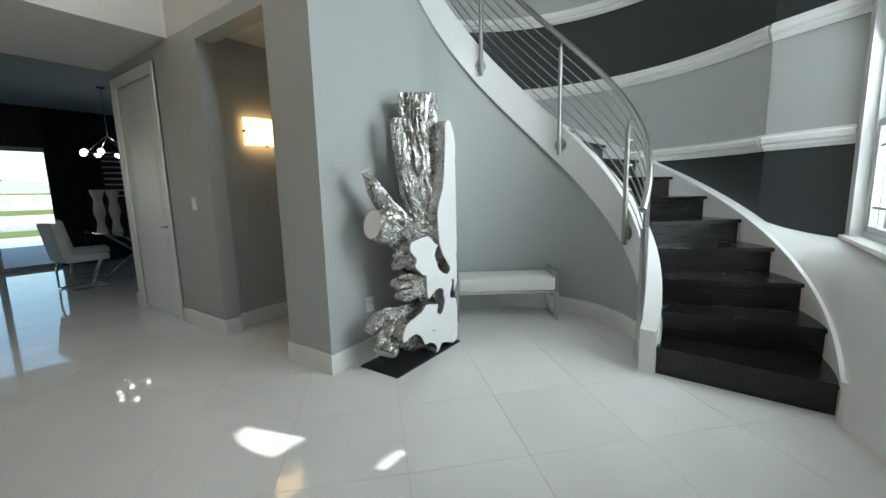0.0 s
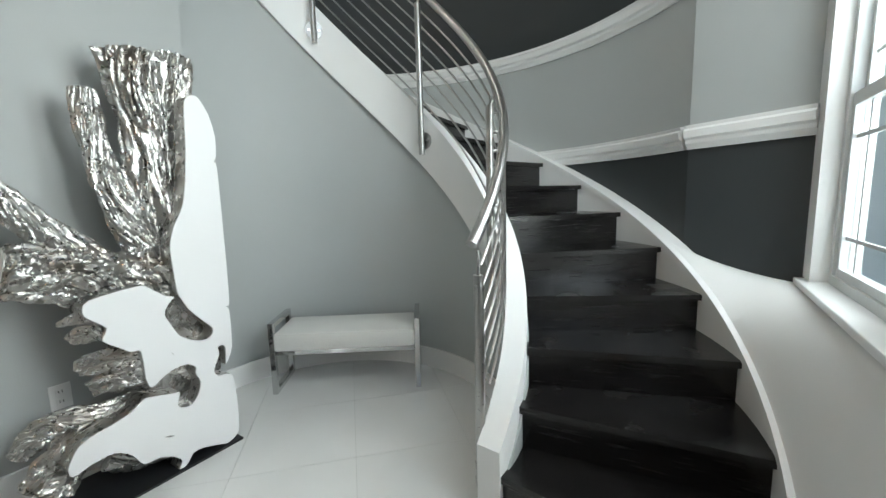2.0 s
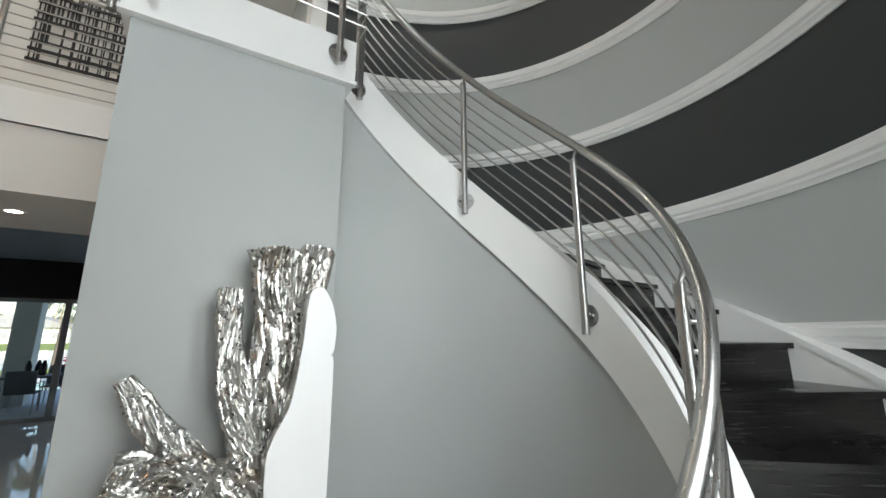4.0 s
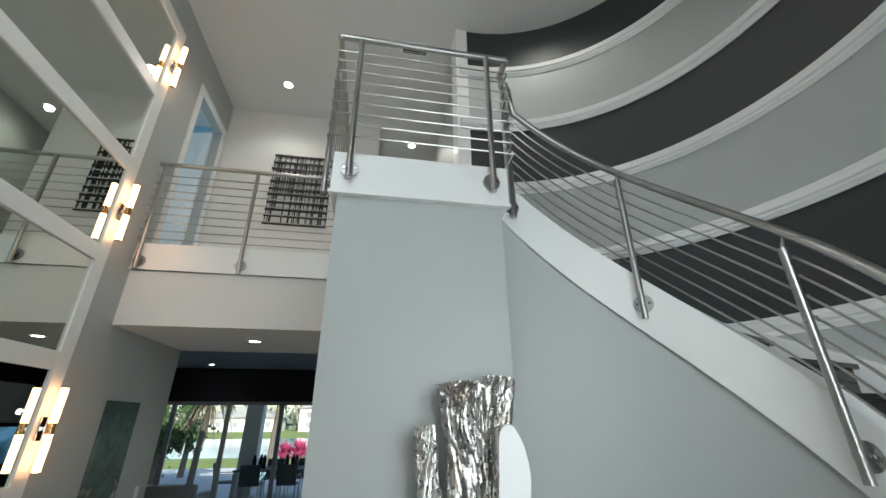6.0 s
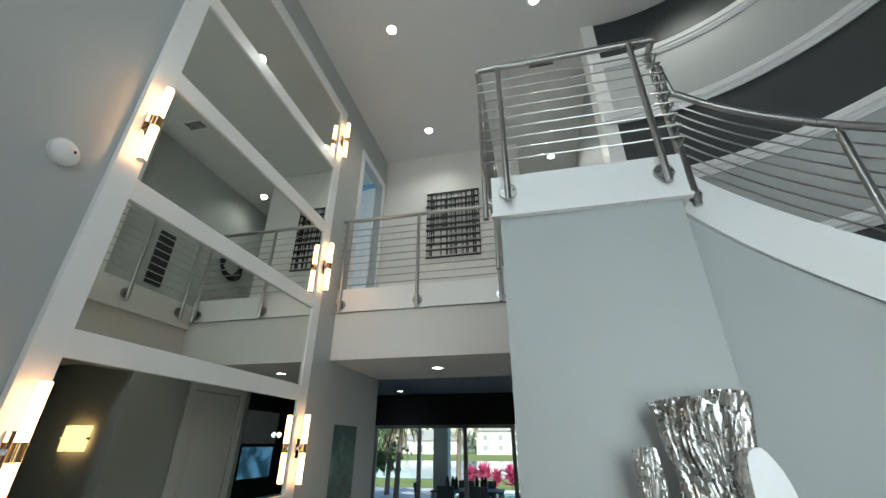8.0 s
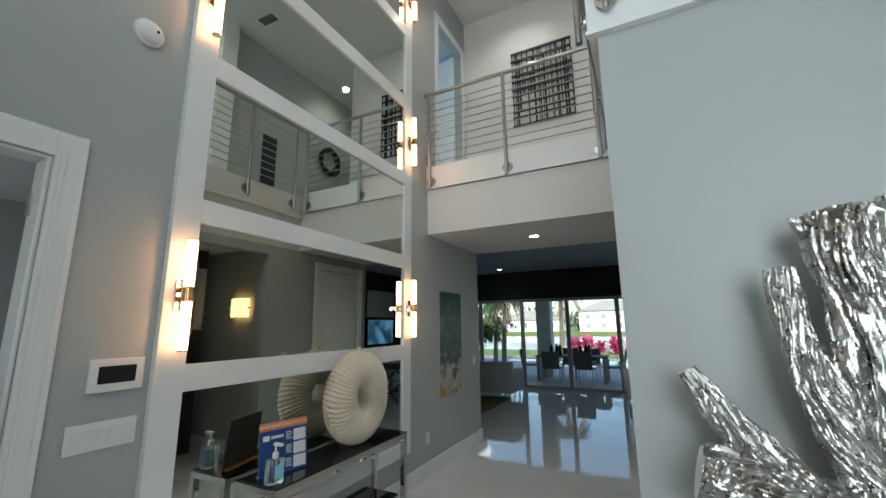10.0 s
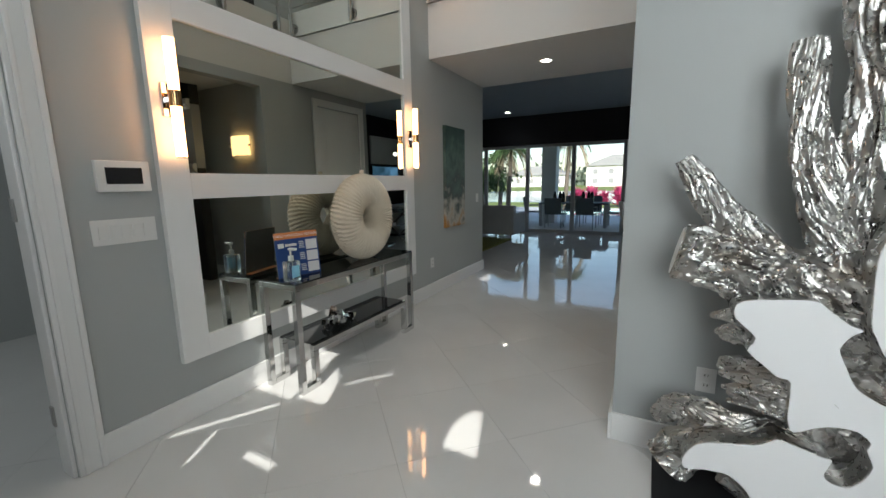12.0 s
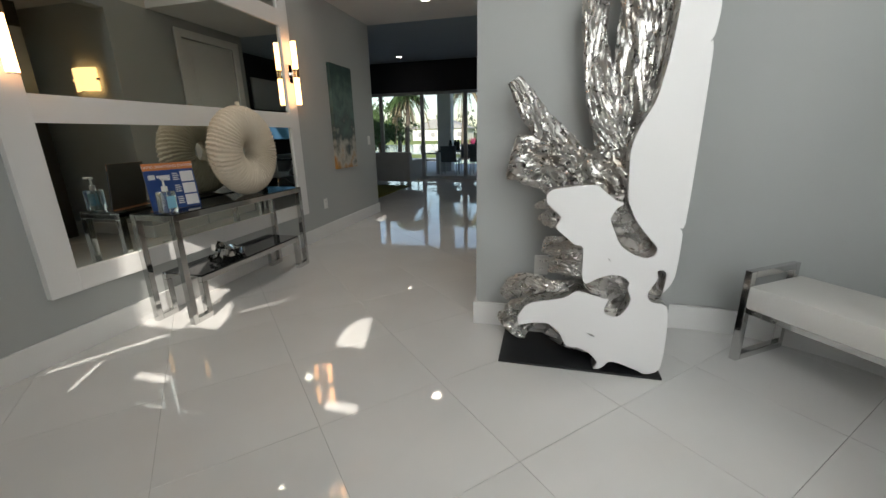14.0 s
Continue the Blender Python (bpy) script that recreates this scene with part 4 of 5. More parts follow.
INK = principled("thin_branch_ink", (0.10, 0.11, 0.12), 0.6)
bm = bmesh.new()
rng = random.Random(9)
for k in range(5):
    z = 0.75 + 0.3 * k
    sweep(bm, [(-1.6 + 0.22 * i, 2.893, z + 0.12 * math.sin(i * 1.3 + k * 2) + 0.03 * i) for i in range(5)], 0.008, 6)
twigs = part("wall_decoration", bm, INK, smooth=True)
tagged(twigs, "thin dark branch-like wall decoration in the study", "wall art")

# ---- plates, sensors, vents ----
def outlet(m, label="white wall outlet with two sockets"):
    o = thing("wall_outlet", label, "outlet")
    part("plate", boxes(((-0.04, -0.006, -0.06), (0.04, 0.0, 0.06)), bevel=0.002), PLASTIC, o)
    for z in (-0.024, 0.024):
        part("socket", boxes(((-0.017, -0.0085, z - 0.016), (0.017, -0.006, z + 0.016)), bevel=0.001), PLASTIC, o)
        part("slot", boxes(((-0.008, -0.0092, z - 0.004), (-0.005, -0.0086, z + 0.008)), ((0.005, -0.0092, z - 0.004), (0.008, -0.0086, z + 0.008))), SCREEN, o)
    o.matrix_basis = m
    return o


outlet(pose(2.085, 2.43, 0.42))
outlet(pose(WX, 4.43, 0.40, 0, 0, 90))


def switch_plate(m, n, label):
    o = thing("light_switch", label, "light switch")
    w = 0.05 * n + 0.03
    part("plate", boxes(((-w / 2, -0.006, -0.062), (w / 2, 0, 0.062)), bevel=0.002), PLASTIC, o)
    for k in range(n):
        x = (k - (n - 1) / 2) * 0.048
        r = part("rocker", boxes(((x - 0.016, -0.011, -0.033), (x + 0.016, -0.004, 0.033)), bevel=0.0015), PLASTIC, o)
        r.matrix_basis = pose(0, 0, 0, 4, 0, 0)
    o.matrix_basis = m


switch_plate(pose(WX, 1.315, 1.145, 0, 0, 90), 5, "white five-rocker light switch plate")
switch_plate(pose(WX, 5.82, 1.13, 0, 0, 90), 1, "single white rocker light switch")
switch_plate(pose(HX, 4.28, 1.23, 0, 0, -90), 1, "single white rocker light switch")
keypad = thing("alarm_keypad", "white alarm keypad with black screen", "keypad", at=(WX, 1.335, 1.415))
part("keypad_body", boxes(((0, -0.115, -0.075), (0.028, 0.115, 0.075)), bevel=0.006), PLASTIC, keypad)
part("keypad_screen", boxes(((0.0275, -0.078, -0.038), (0.0295, 0.078, 0.042)), bevel=0.0008), SCREEN, keypad, "black glass screen")
det = thing("smoke_detector", "round white smoke detector on the wall", "detector", at=(WX, 1.27, 3.24))
part("detector_base", rod((0, 0, 0), (0.018, 0, 0), 0.075, 32), PLASTIC, det, smooth=True)
part("detector_cover", sweep(bmesh.new(), [(0.018, 0, 0), (0.03, 0, 0), (0.04, 0, 0)], lambda t: 0.068 - 0.022 * t * t, 32), PLASTIC, det, smooth=True)
part("sensor_spot", rod((0.0385, 0.03, 0.015), (0.041, 0.03, 0.015), 0.008, 10), SCREEN, det)


def ceiling_vent(x, y):
    v = thing("ceiling_vent", "white slatted ceiling air vent", "vent", at=(x, y, TOP))
    w, d = 0.19, 0.11
    part("frame", boxes(((-w, -d, -0.012), (w, -d + 0.025, 0)), ((-w, d - 0.025, -0.012), (w, d, 0)), ((-w, -d, -0.012), (-w + 0.025, d, 0)), ((w - 0.025, -d, -0.012), (w, d, 0))), WHITE, v)
    part("backing", boxes(((-w + 0.02, -d + 0.02, -0.003), (w - 0.02, d - 0.02, -0.001))), SCREEN, v)
    for k in range(6):
        s = part("slat", boxes(((-w + 0.025, -0.009, -0.0015), (w - 0.025, 0.009, 0.0015))), WHITE, v)
        s.matrix_basis = pose(0, -0.072 + 0.029 * k, -0.009, 38, 0, 0)


ceiling_vent(2.31, 4.09)
ceiling_vent(1.2, -0.1)


# ---- recessed ceiling lamps ----
def downlight(x, y, z, power, colour=(1.0, 0.93, 0.84)):
    o = thing("recessed_light", "round white recessed ceiling light, lit", "ceiling light", "recessed ceiling lights", (x, y, z))
    bm = bmesh.new()
    ring = [(0.058, -0.002), (0.062, -0.008), (0.082, -0.006), (0.086, 0.0)]
    q = [[bm.verts.new((r * math.cos(2 * math.pi * k / 32), r * math.sin(2 * math.pi * k / 32), h)) for r, h in ring] for k in range(32)]
    for k in range(32):
        for j in range(3):
            bm.faces.new((q[k][j], q[k][j + 1], q[(k + 1) % 32][j + 1], q[(k + 1) % 32][j]))
    part("trim_ring", bm, PLASTIC, o, "", True)
    part("lens", rod((0, 0, -0.005), (0, 0, -0.001), 0.058, 28), LAMP, o, "glowing frosted lens")
    d = bpy.data.lights.new("downlight", "SPOT")
    d.energy, d.color, d.spot_size, d.spot_blend, d.shadow_soft_size = power, colour, radians(135), 0.8, 0.06
    l = new("downlight", d)
    l.matrix_world = look((x, y, z - 0.02), (x, y, z - 1))


for x, y in ((0.45, 5.06), (0.44, 3.19), (2.23, 3.19), (3.66, 3.0), (2.48, 6.21)):
    downlight(x, y, TOP, 26 if x > 3 else 34)
downlight(0.61, 5.17, LOW, 9)
downlight(-1.55, 10.15, 3.05, 8)

# passage sconce
sc = thing("passage_sconce", "amber glass wall sconce, lit, in the side passage", "wall lamp", at=(2.26, 4.02, 1.90))
bm = bmesh.new()
N = 16
for s in (0, 1):
    row = [[bm.verts.new((0.19 * (2 * i / N - 1), -0.085 * math.cos((2 * i / N - 1) * 1.25) - 0.012 + 0.004 * s, z)) for i in range(N + 1)] for z in (-0.13, 0.13)]
    for i in range(N):
        bm.faces.new((row[0][i], row[0][i + 1], row[1][i + 1], row[1][i]))
part("shade", bm, SCONCE, sc, "glowing amber glass shade", True)
part("mount", boxes(((-0.06, -0.05, -0.03), (0.06, 0.0, 0.03))), CHROME, sc)
part("pin", boxes(((-0.205, -0.06, -0.012), (-0.185, -0.03, 0.012)), ((0.185, -0.06, -0.012), (0.205, -0.03, 0.012)), ((-0.02, -0.105, -0.14), (0.02, -0.08, -0.128))), CHROME, sc)

# ---- pictures ----
PAINTING = principled("abstract_canvas", (0.1, 0.16, 0.13), 0.5)
t = PAINTING.node_tree
co = t.nodes.new("ShaderNodeTexCoord")
sep = t.nodes.new("ShaderNodeSeparateXYZ")
nz = t.nodes.new("ShaderNodeTexNoise")
nz.inputs["Scale"].default_value, nz.inputs["Detail"].default_value = 6, 8
add = t.nodes.new("ShaderNodeMath")
add.operation = "MULTIPLY_ADD"
add.inputs[1].default_value = 0.55
ramp = t.nodes.new("ShaderNodeValToRGB")
el = ramp.color_ramp.elements
el[0].position, el[0].color = 0.24, (0.38, 0.19, 0.05, 1)
el[1].position, el[1].color = 0.80, (0.02, 0.05, 0.045, 1)
for p, c in ((0.33, (0.46, 0.43, 0.37, 1)), (0.44, (0.04, 0.06, 0.055, 1)), (0.60, (0.08, 0.14, 0.12, 1)), (0.70, (0.03, 0.07, 0.06, 1))):
    e = el.new(p)
    e.color = c
t.links.new(co.outputs["Generated"], sep.inputs[0])
t.links.new(co.outputs["Object"], nz.inputs["Vector"])
t.links.new(nz.outputs["Fac"], add.inputs[0])
half = t.nodes.new("ShaderNodeMath")
half.operation = "MULTIPLY"
half.inputs[1].default_value = 0.5
t.links.new(sep.outputs["Z"], half.inputs[0])
t.links.new(half.outputs[0], add.inputs[2])
t.links.new(add.outputs[0], ramp.inputs[0])
t.links.new(ramp.outputs[0], t.nodes["Principled BSDF"].inputs["Base Color"])
canvas = part("painting", boxes(((WX + 0.001, 4.75, 0.79), (WX + 0.04, 5.31, 2.05)), bevel=0.002), PAINTING)
tagged(canvas, "abstract green and gold unframed canvas in the hall", "painting")

BLACKBAR = principled("black_lattice", (0.008, 0.008, 0.009), 0.6)
art = thing("lattice_wall_art", "black woven lattice wall art on pale wall", "wall art", at=(0.715, 5.73, 5.16))
rng = random.Random(3)
for k in range(11):
    z = -0.60 + 0.12 * k + rng.uniform(-0.015, 0.015)
    part("slat", boxes(((-0.465 + rng.uniform(0, 0.02), -0.030, z - 0.018), (0.465 - rng.uniform(0, 0.02), -0.018, z + 0.018))), BLACKBAR, art)
for k in range(24):
    x = -0.44 + 0.0385 * k + rng.uniform(-0.01, 0.01)
    lo, hi = (-0.62, 0.62) if rng.random() < 0.55 else sorted((rng.choice((-0.62, -0.36, -0.12)), rng.choice((0.24, 0.48, 0.62))))
    w = rng.choice((0.005, 0.008, 0.013))
    part("strip", boxes(((x - w, -0.017, lo), (x + w, -0.004, hi))), BLACKBAR, art)

ring_art = thing("ring_wall_art", "black concentric ring wall art in the upper hall", "wall art", at=(2.38, 7.3, 5.15))
for k, r in enumerate((0.30, 0.27, 0.24, 0.21)):
    part("ring", sweep(bmesh.new(), [((r + 0.02 * math.cos(5 * a + k)) * math.cos(a) + 0.01 * k, -0.03, r * math.sin(a)) for a in steps(0, 2 * math.pi * 47 / 48, 47)], 0.018, 8, True), BLACKBAR, ring_art, smooth=True)
ring_art.matrix_basis = pose(2.95, 6.30, 5.08, 0, 0, -90)
blk = part("black_panel_art", boxes(((2.90, 4.65, 4.1), (2.949, 4.92, 5.0)), bevel=0.004), BLACKBAR)
tagged(blk, "tall black panel on the upper hall wall", "wall art")

# ---- family room and dining area ----
SY = 10.9
structure("wall_north", boxes(((-4.85, SY, 2.30), (3.6, SY + 0.15, 3.05)), ((2.32, SY, 0), (3.6, SY + 0.15, 2.30)), ((-4.85, SY, 0), (-3.62, SY + 0.15, 2.30))), NAVY, "navy-black wall band over the sliding doors", "wall")
structure("wall_family", boxes(((-5.0, 6.04, 0), (-4.85, SY, 3.05)), ((-4.85, 6.04, 0), (WX - 0.12, 6.16, 3.05)), ((3.6, 6.04, 0), (3.75, SY + 0.15, 3.05)), ((HX + 0.15, 6.04, 0), (3.6, 6.16, 3.05))), NAVY, "navy-black family room walls", "wall")
SLIDE = principled("grey_aluminium", (0.36, 0.38, 0.39), 0.35)
sl = tagged(new("window_3"), "wide sliding glass doors onto the patio", "sliding door", "", "structure")
xs = [-3.62, -2.43, -1.24, -0.05, 1.14, 2.32]
for a, b in zip(xs, xs[1:]):
    p = part("door_frame", boxes(((a, SY + 0.03, 0.0), (a + 0.05, SY + 0.09, 2.30)), ((b - 0.05, SY + 0.03, 0), (b, SY + 0.09, 2.30)), ((a + 0.05, SY + 0.03, 0), (b - 0.05, SY + 0.09, 0.08)), ((a + 0.05, SY + 0.03, 2.22), (b - 0.05, SY + 0.09, 2.30))), SLIDE, sl)
    g = part("pane", boxes(((a + 0.05, SY + 0.055, 0.08), (b - 0.05, SY + 0.06, 2.22))), GLASS, p)
    g.visible_shadow = False

CURTAIN = vary(principled("charcoal_curtain", (0.035, 0.04, 0.045), 0.85), (0.028, 0.032, 0.037), (0.045, 0.05, 0.056), 8, stretch=(1, 1, 0.2), bump=0.2, bump_scale=120)
bm = bmesh.new()
row = []
for i in range(121):
    x = 1.95 + 0.8 * i / 120
    row.append([bm.verts.new((x, SY - 0.09 + 0.035 * math.sin(i * 0.52) + 0.012 * math.sin(i * 1.3), z)) for z in (0.02, 1.5, 2.98)])
for a, b in zip(row, row[1:]):
    for k in range(2):
        bm.faces.new((a[k], b[k], b[k + 1], a[k + 1]))
bmesh.ops.solidify(bm, geom=bm.faces, thickness=0.004)
tagged(part("curtain", bm, CURTAIN, smooth=True), "full-length charcoal curtain beside the patio doors", "curtain")

WHITEVINYL = vary(principled("white_upholstery", (0.62, 0.62, 0.61), 0.5), (0.58, 0.58, 0.57), (0.66, 0.66, 0.65), 5, bump=0.1, bump_scale=80)


def dining_chair():
    c = thing("dining_chair", "white upholstered dining chair on chrome cantilever frame", "chair", "chairs at the glass table")
    part("seat", boxes(((-0.24, -0.25, 0.41), (0.26, 0.25, 0.50)), bevel=0.02), WHITEVINYL, c, "", True)
    bm = prism(bmesh.new(), [(-0.26, 0.42), (-0.17, 0.46), (-0.27, 0.98), (-0.35, 0.98)], "y", -0.25, 0.25)
    bmesh.ops.bevel(bm, geom=list(bm.edges), offset=0.015, segments=2, affect="EDGES")
    part("backrest", bm, WHITEVINYL, c, "", True)
    for s in (-0.22, 0.22):
        part("leg", sweep(bmesh.new(), [(-0.20, s, 0.41), (-0.22, s, 0.30), (-0.22, s, 0.03), (-0.19, s, 0.014), (0.22, s, 0.014)], 0.014, 8), CHROME, c, smooth=True)
    part("leg", sweep(bmesh.new(), [(0.22, -0.22, 0.014), (0.22, 0.22, 0.014)], 0.014, 8), CHROME, c, smooth=True)
    part("leg", sweep(bmesh.new(), [(0.18, -0.2, 0.40), (0.0, -0.2, 0.014)], 0.014, 8), CHROME, c, smooth=True)
    return c


ch = dining_chair()
ch.matrix_basis = pose(1.62, 7.95, 0, 0, 0, 8)
copy_thing(ch, pose(1.95, 8.95, 0, 0, 0, -10))
copy_thing(ch, pose(2.45, 7.35, 0, 0, 0, 80))
CLEAR = principled("table_glass", (0.75, 0.85, 0.85), 0.02, 0.0, Transmission_Weight=0.9, IOR=1.45)
tb = thing("dining_table", "glass dining table on crossed chrome legs", "table", at=(2.55, 8.3, 0))
part("tabletop", boxes(((-0.55, -0.9, 0.735), (0.55, 0.9, 0.75)), bevel=0.004), CLEAR, tb, "clear glass top")
for s in (-0.45, 0.45):
    part("leg", rod((-0.4, s, 0.02), (0.4, s, 0.72), 0.022, 10), CHROME, tb, smooth=True)
    part("leg", rod((0.4, s, 0.02), (-0.4, s, 0.72), 0.022, 10), CHROME, tb, smooth=True)
part("crossbar", rod((0, -0.45, 0.37), (0, 0.45, 0.37), 0.015, 10), CHROME, tb, smooth=True)
def waisted_vase(name, label, m, x, y, h, r, group):
    bm = bmesh.new()
    prof = [(r * (0.62 + 0.38 * math.cos(2 * math.pi * u) ** 2 + 0.25 * u * u), h * u) for u in steps(0, 1, 18)]
    q = [[bm.verts.new((p * math.cos(a), p * math.sin(a), z)) for p, z in prof] for a in steps(0, 2 * math.pi * 23 / 24, 23)]
    for i in range(24):
        for j in range(18):
            bm.faces.new((q[i][j], q[(i + 1) % 24][j], q[(i + 1) % 24][j + 1], q[i][j + 1]))
    bm.faces.new([c[0] for c in q][::-1])
    ob = part(name, bm, m, smooth=True)
    tagged(ob, label, "vase", group)
    ob.matrix_basis = pose(x, y, 0.75)


for x in (2.06, 2.26):
    waisted_vase("tall_vase", "tall white waisted vase on the dining table", WHITEVINYL, x, 8.5, 0.70, 0.075, "tall vases")
waisted_vase("tall_vase", "tall slim black vase on the dining table", SCREEN, 2.16, 8.62, 0.62, 0.045, "tall vases")
BULB = emitter("bulb_glow", (1.0, 0.95, 0.88), 3.5)
ch_l = thing("chandelier", "chrome chandelier with small lit globes over the table", "chandelier", at=(2.25, 8.3, 3.05))
part("stem", rod((0, 0, -0.75), (0, 0, 0), 0.012, 8), CHROME, ch_l, smooth=True)
part("ceiling_plate", rod((0, 0, -0.03), (0, 0, 0), 0.06, 16), CHROME, ch_l, smooth=True)
part("hoop", sweep(bmesh.new(), [(0.34 * math.cos(a), 0.34 * math.sin(a), -1.05) for a in steps(0, 2 * math.pi * 31 / 32, 31)], 0.012, 8, True), CHROME, ch_l, smooth=True)
for k in range(8):
    a = k * math.pi / 4 + 0.2
    bm = bmesh.new()
    bmesh.ops.create_uvsphere(bm, u_segments=14, v_segments=10, radius=0.045)
    for v in bm.verts:
        v.co += Vector((0.34 * math.cos(a), 0.34 * math.sin(a), -1.03))
    part("globe", bm, BULB, ch_l, "small lit glass globe", True)
    part("strut", rod((0.34 * math.cos(a), 0.34 * math.sin(a), -1.05), (0, 0, -0.75), 0.006, 6), CHROME, ch_l)

lamp = thing("pendant_lamp", "small lit white glass lamp beyond the side passage", "pendant lamp", at=(3.62, 3.52, 2.6))
part("cord", rod((0, 0, -0.38), (0, 0, 0.0), 0.006, 8), STEEL, lamp, "", True)
part("canopy", rod((0, 0, -0.02), (0, 0, 0.0), 0.05, 16), STEEL, lamp, "", True)
part("glass_shade", sweep(bmesh.new(), [(0, 0, -0.52), (0, 0, -0.50), (0, 0, -0.40), (0, 0, -0.37)], lambda t: 0.085 if t < 0.7 else 0.03, 18), BULB, lamp, "lit white glass shade", True)
structure("ceiling_closet", boxes(((3.4, 3.0, 2.6), (4.0, 4.1, 2.66))), CEIL, "low ceiling beyond the side passage", "ceiling")

VASEBLACK = principled("black_glazed", (0.01, 0.01, 0.012), 0.15)
cab = thing("sideboard", "white sideboard with curved fronts by the dark wall", "sideboard", at=(3.2, 9.4, 0))
part("body", boxes(((-0.25, -0.6, 0.05), (0.22, 0.6, 0.80)), bevel=0.02), WHITEVINYL, cab)
for k in (-1, 0, 1):
    part("cabinet_door", boxes(((-0.265, k * 0.39 - 0.185, 0.08), (-0.25, k * 0.39 + 0.185, 0.77)), bevel=0.004), WHITEVINYL, cab)
part("foot", boxes(((-0.2, -0.55, 0), (0.2, 0.55, 0.05))), VASEBLACK, cab)
pic = thing("striped_picture", "black picture with white horizontal stripes", "picture", at=(3.06, SY, 1.75))
part("panel", boxes(((-0.25, -0.03, -0.45), (0.25, 0.0, 0.45))), BLACKBAR, pic)
for k in range(7):
    part("stripe", boxes(((-0.24, -0.034, -0.40 + 0.12 * k), (0.24, -0.03, -0.37 + 0.12 * k))), PLASTIC, pic)

TVGLOW = emitter("blue_screen_glow", (0.12, 0.28, 0.55), 0.55)
tn = TVGLOW.node_tree
pick = tn.nodes.new("ShaderNodeValToRGB")
blob = tn.nodes.new("ShaderNodeTexNoise")
blob.inputs["Scale"].default_value = 3.0
pick.color_ramp.elements[0].position, pick.color_ramp.elements[0].color = 0.40, (0.02, 0.06, 0.09, 1)
pick.color_ramp.elements[1].position, pick.color_ramp.elements[1].color = 0.62, (0.16, 0.36, 0.62, 1)
where = tn.nodes.new("ShaderNodeTexCoord")
tn.links.new(where.outputs["Object"], blob.inputs["Vector"])
tn.links.new(blob.outputs["Fac"], pick.inputs[0])
tn.links.new(pick.outputs[0], tn.nodes["Principled BSDF"].inputs["Emission Color"])
tv = thing("television", "wall-mounted television showing a blue picture", "television", at=(3.6, 9.12, 1.48))
part("casing", boxes(((-0.05, -0.58, -0.33), (0.0, 0.58, 0.33)), bevel=0.005), VASEBLACK, tv)
part("screen", boxes(((-0.053, -0.56, -0.31), (-0.05, 0.56, 0.31))), TVGLOW, tv, "glowing blue screen")
board = part("wall_board", boxes(((3.56, 8.55, 1.86), (3.599, 9.75, 2.55)), bevel=0.004), WHITEVINYL)
tagged(board, "plain pale board on the wall above the television", "panel")

SOFAGREY = vary(principled("pale_grey_upholstery", (0.40, 0.41, 0.42), 0.8), (0.36, 0.37, 0.38), (0.45, 0.46, 0.47), 6, bump=0.2, bump_scale=140)
sofa = thing("sofa", "pale grey upholstered sofa with tufted back on metal legs", "sofa", at=(-1.9, 9.4, 0))
part("base", boxes(((-1.0, -0.42, 0.16), (0.95, 0.42, 0.42)), bevel=0.03), SOFAGREY, sofa, "", True)
part("backrest", boxes(((-1.0, -0.50, 0.16), (0.95, -0.30, 0.82)), bevel=0.04), SOFAGREY, sofa, "", True)
for s in (-1.0, 0.80):
    part("armrest", boxes(((s, -0.42, 0.16), (s + 0.16, 0.42, 0.62)), bevel=0.03), SOFAGREY, sofa, "", True)
for x in (-0.9, 0.86):
    for y in (-0.4, 0.36):
        part("leg", rod((x, y, 0), (x, y, 0.17), 0.015, 8), CHROME, sofa)
RUGM = vary(principled("olive_yellow_rug", (0.20, 0.20, 0.03), 0.95), (0.14, 0.15, 0.02), (0.28, 0.27, 0.05), 9, bump=0.6, bump_scale=160)
rug = part("rug", boxes(((-3.6, 7.4, 0), (-1.12, 9.35, 0.018)), bevel=0.006), RUGM)
tagged(rug, "olive-yellow shaggy rug before the sofa", "rug")

# ---- patio, pool, garden and lake ----
PAVER = vary(principled("pale_pavers", (0.55, 0.56, 0.57), 0.7), (0.48, 0.49, 0.50), (0.62, 0.63, 0.64), 3, bump=0.2, bump_scale=40)
GRASS = vary(principled("lawn_grass", (0.16, 0.22, 0.05), 0.9), (0.10, 0.16, 0.03), (0.26, 0.30, 0.08), 0.6, bump=0.3, bump_scale=20)
LAKE = vary(principled("lake_water", (0.10, 0.20, 0.32), 0.08), (0.08, 0.17, 0.28), (0.14, 0.25, 0.38), 0.4, bump=0.25, bump_scale=3)
POOLW = vary(principled("pool_water", (0.12, 0.52, 0.52), 0.04), (0.08, 0.42, 0.44), (0.20, 0.62, 0.60), 1.2, bump=0.15, bump_scale=5)
STUCCO = vary(principled("pale_stucco", (0.62, 0.64, 0.64), 0.8), (0.58, 0.60, 0.60), (0.67, 0.69, 0.69), 3, bump=0.2, bump_scale=80)
structure("ground", boxes(((-900, -900, -0.6), (900, 900, -0.22))), GRASS, "green lawn reaching the horizon", "ground")
structure("pavement", boxes(((-10, SY + 0.16, -0.25), (12, 17.0, -0.02)), ((-10, 17.0, -0.25), (-2.2, 21.5, -0.02)), ((-2.2, 21.0, -0.25), (12, 21.5, -0.02))), PAVER, "pale paved pool deck", "pavement")
structure("water", boxes(((-2.2, 17.0, -0.25), (12, 21.0, -0.09))), POOLW, "turquoise swimming pool water", "pool")
structure("water", boxes(((-400, 30, -0.3), (400, 62, -0.20))), LAKE, "blue lake beyond the garden", "lake")
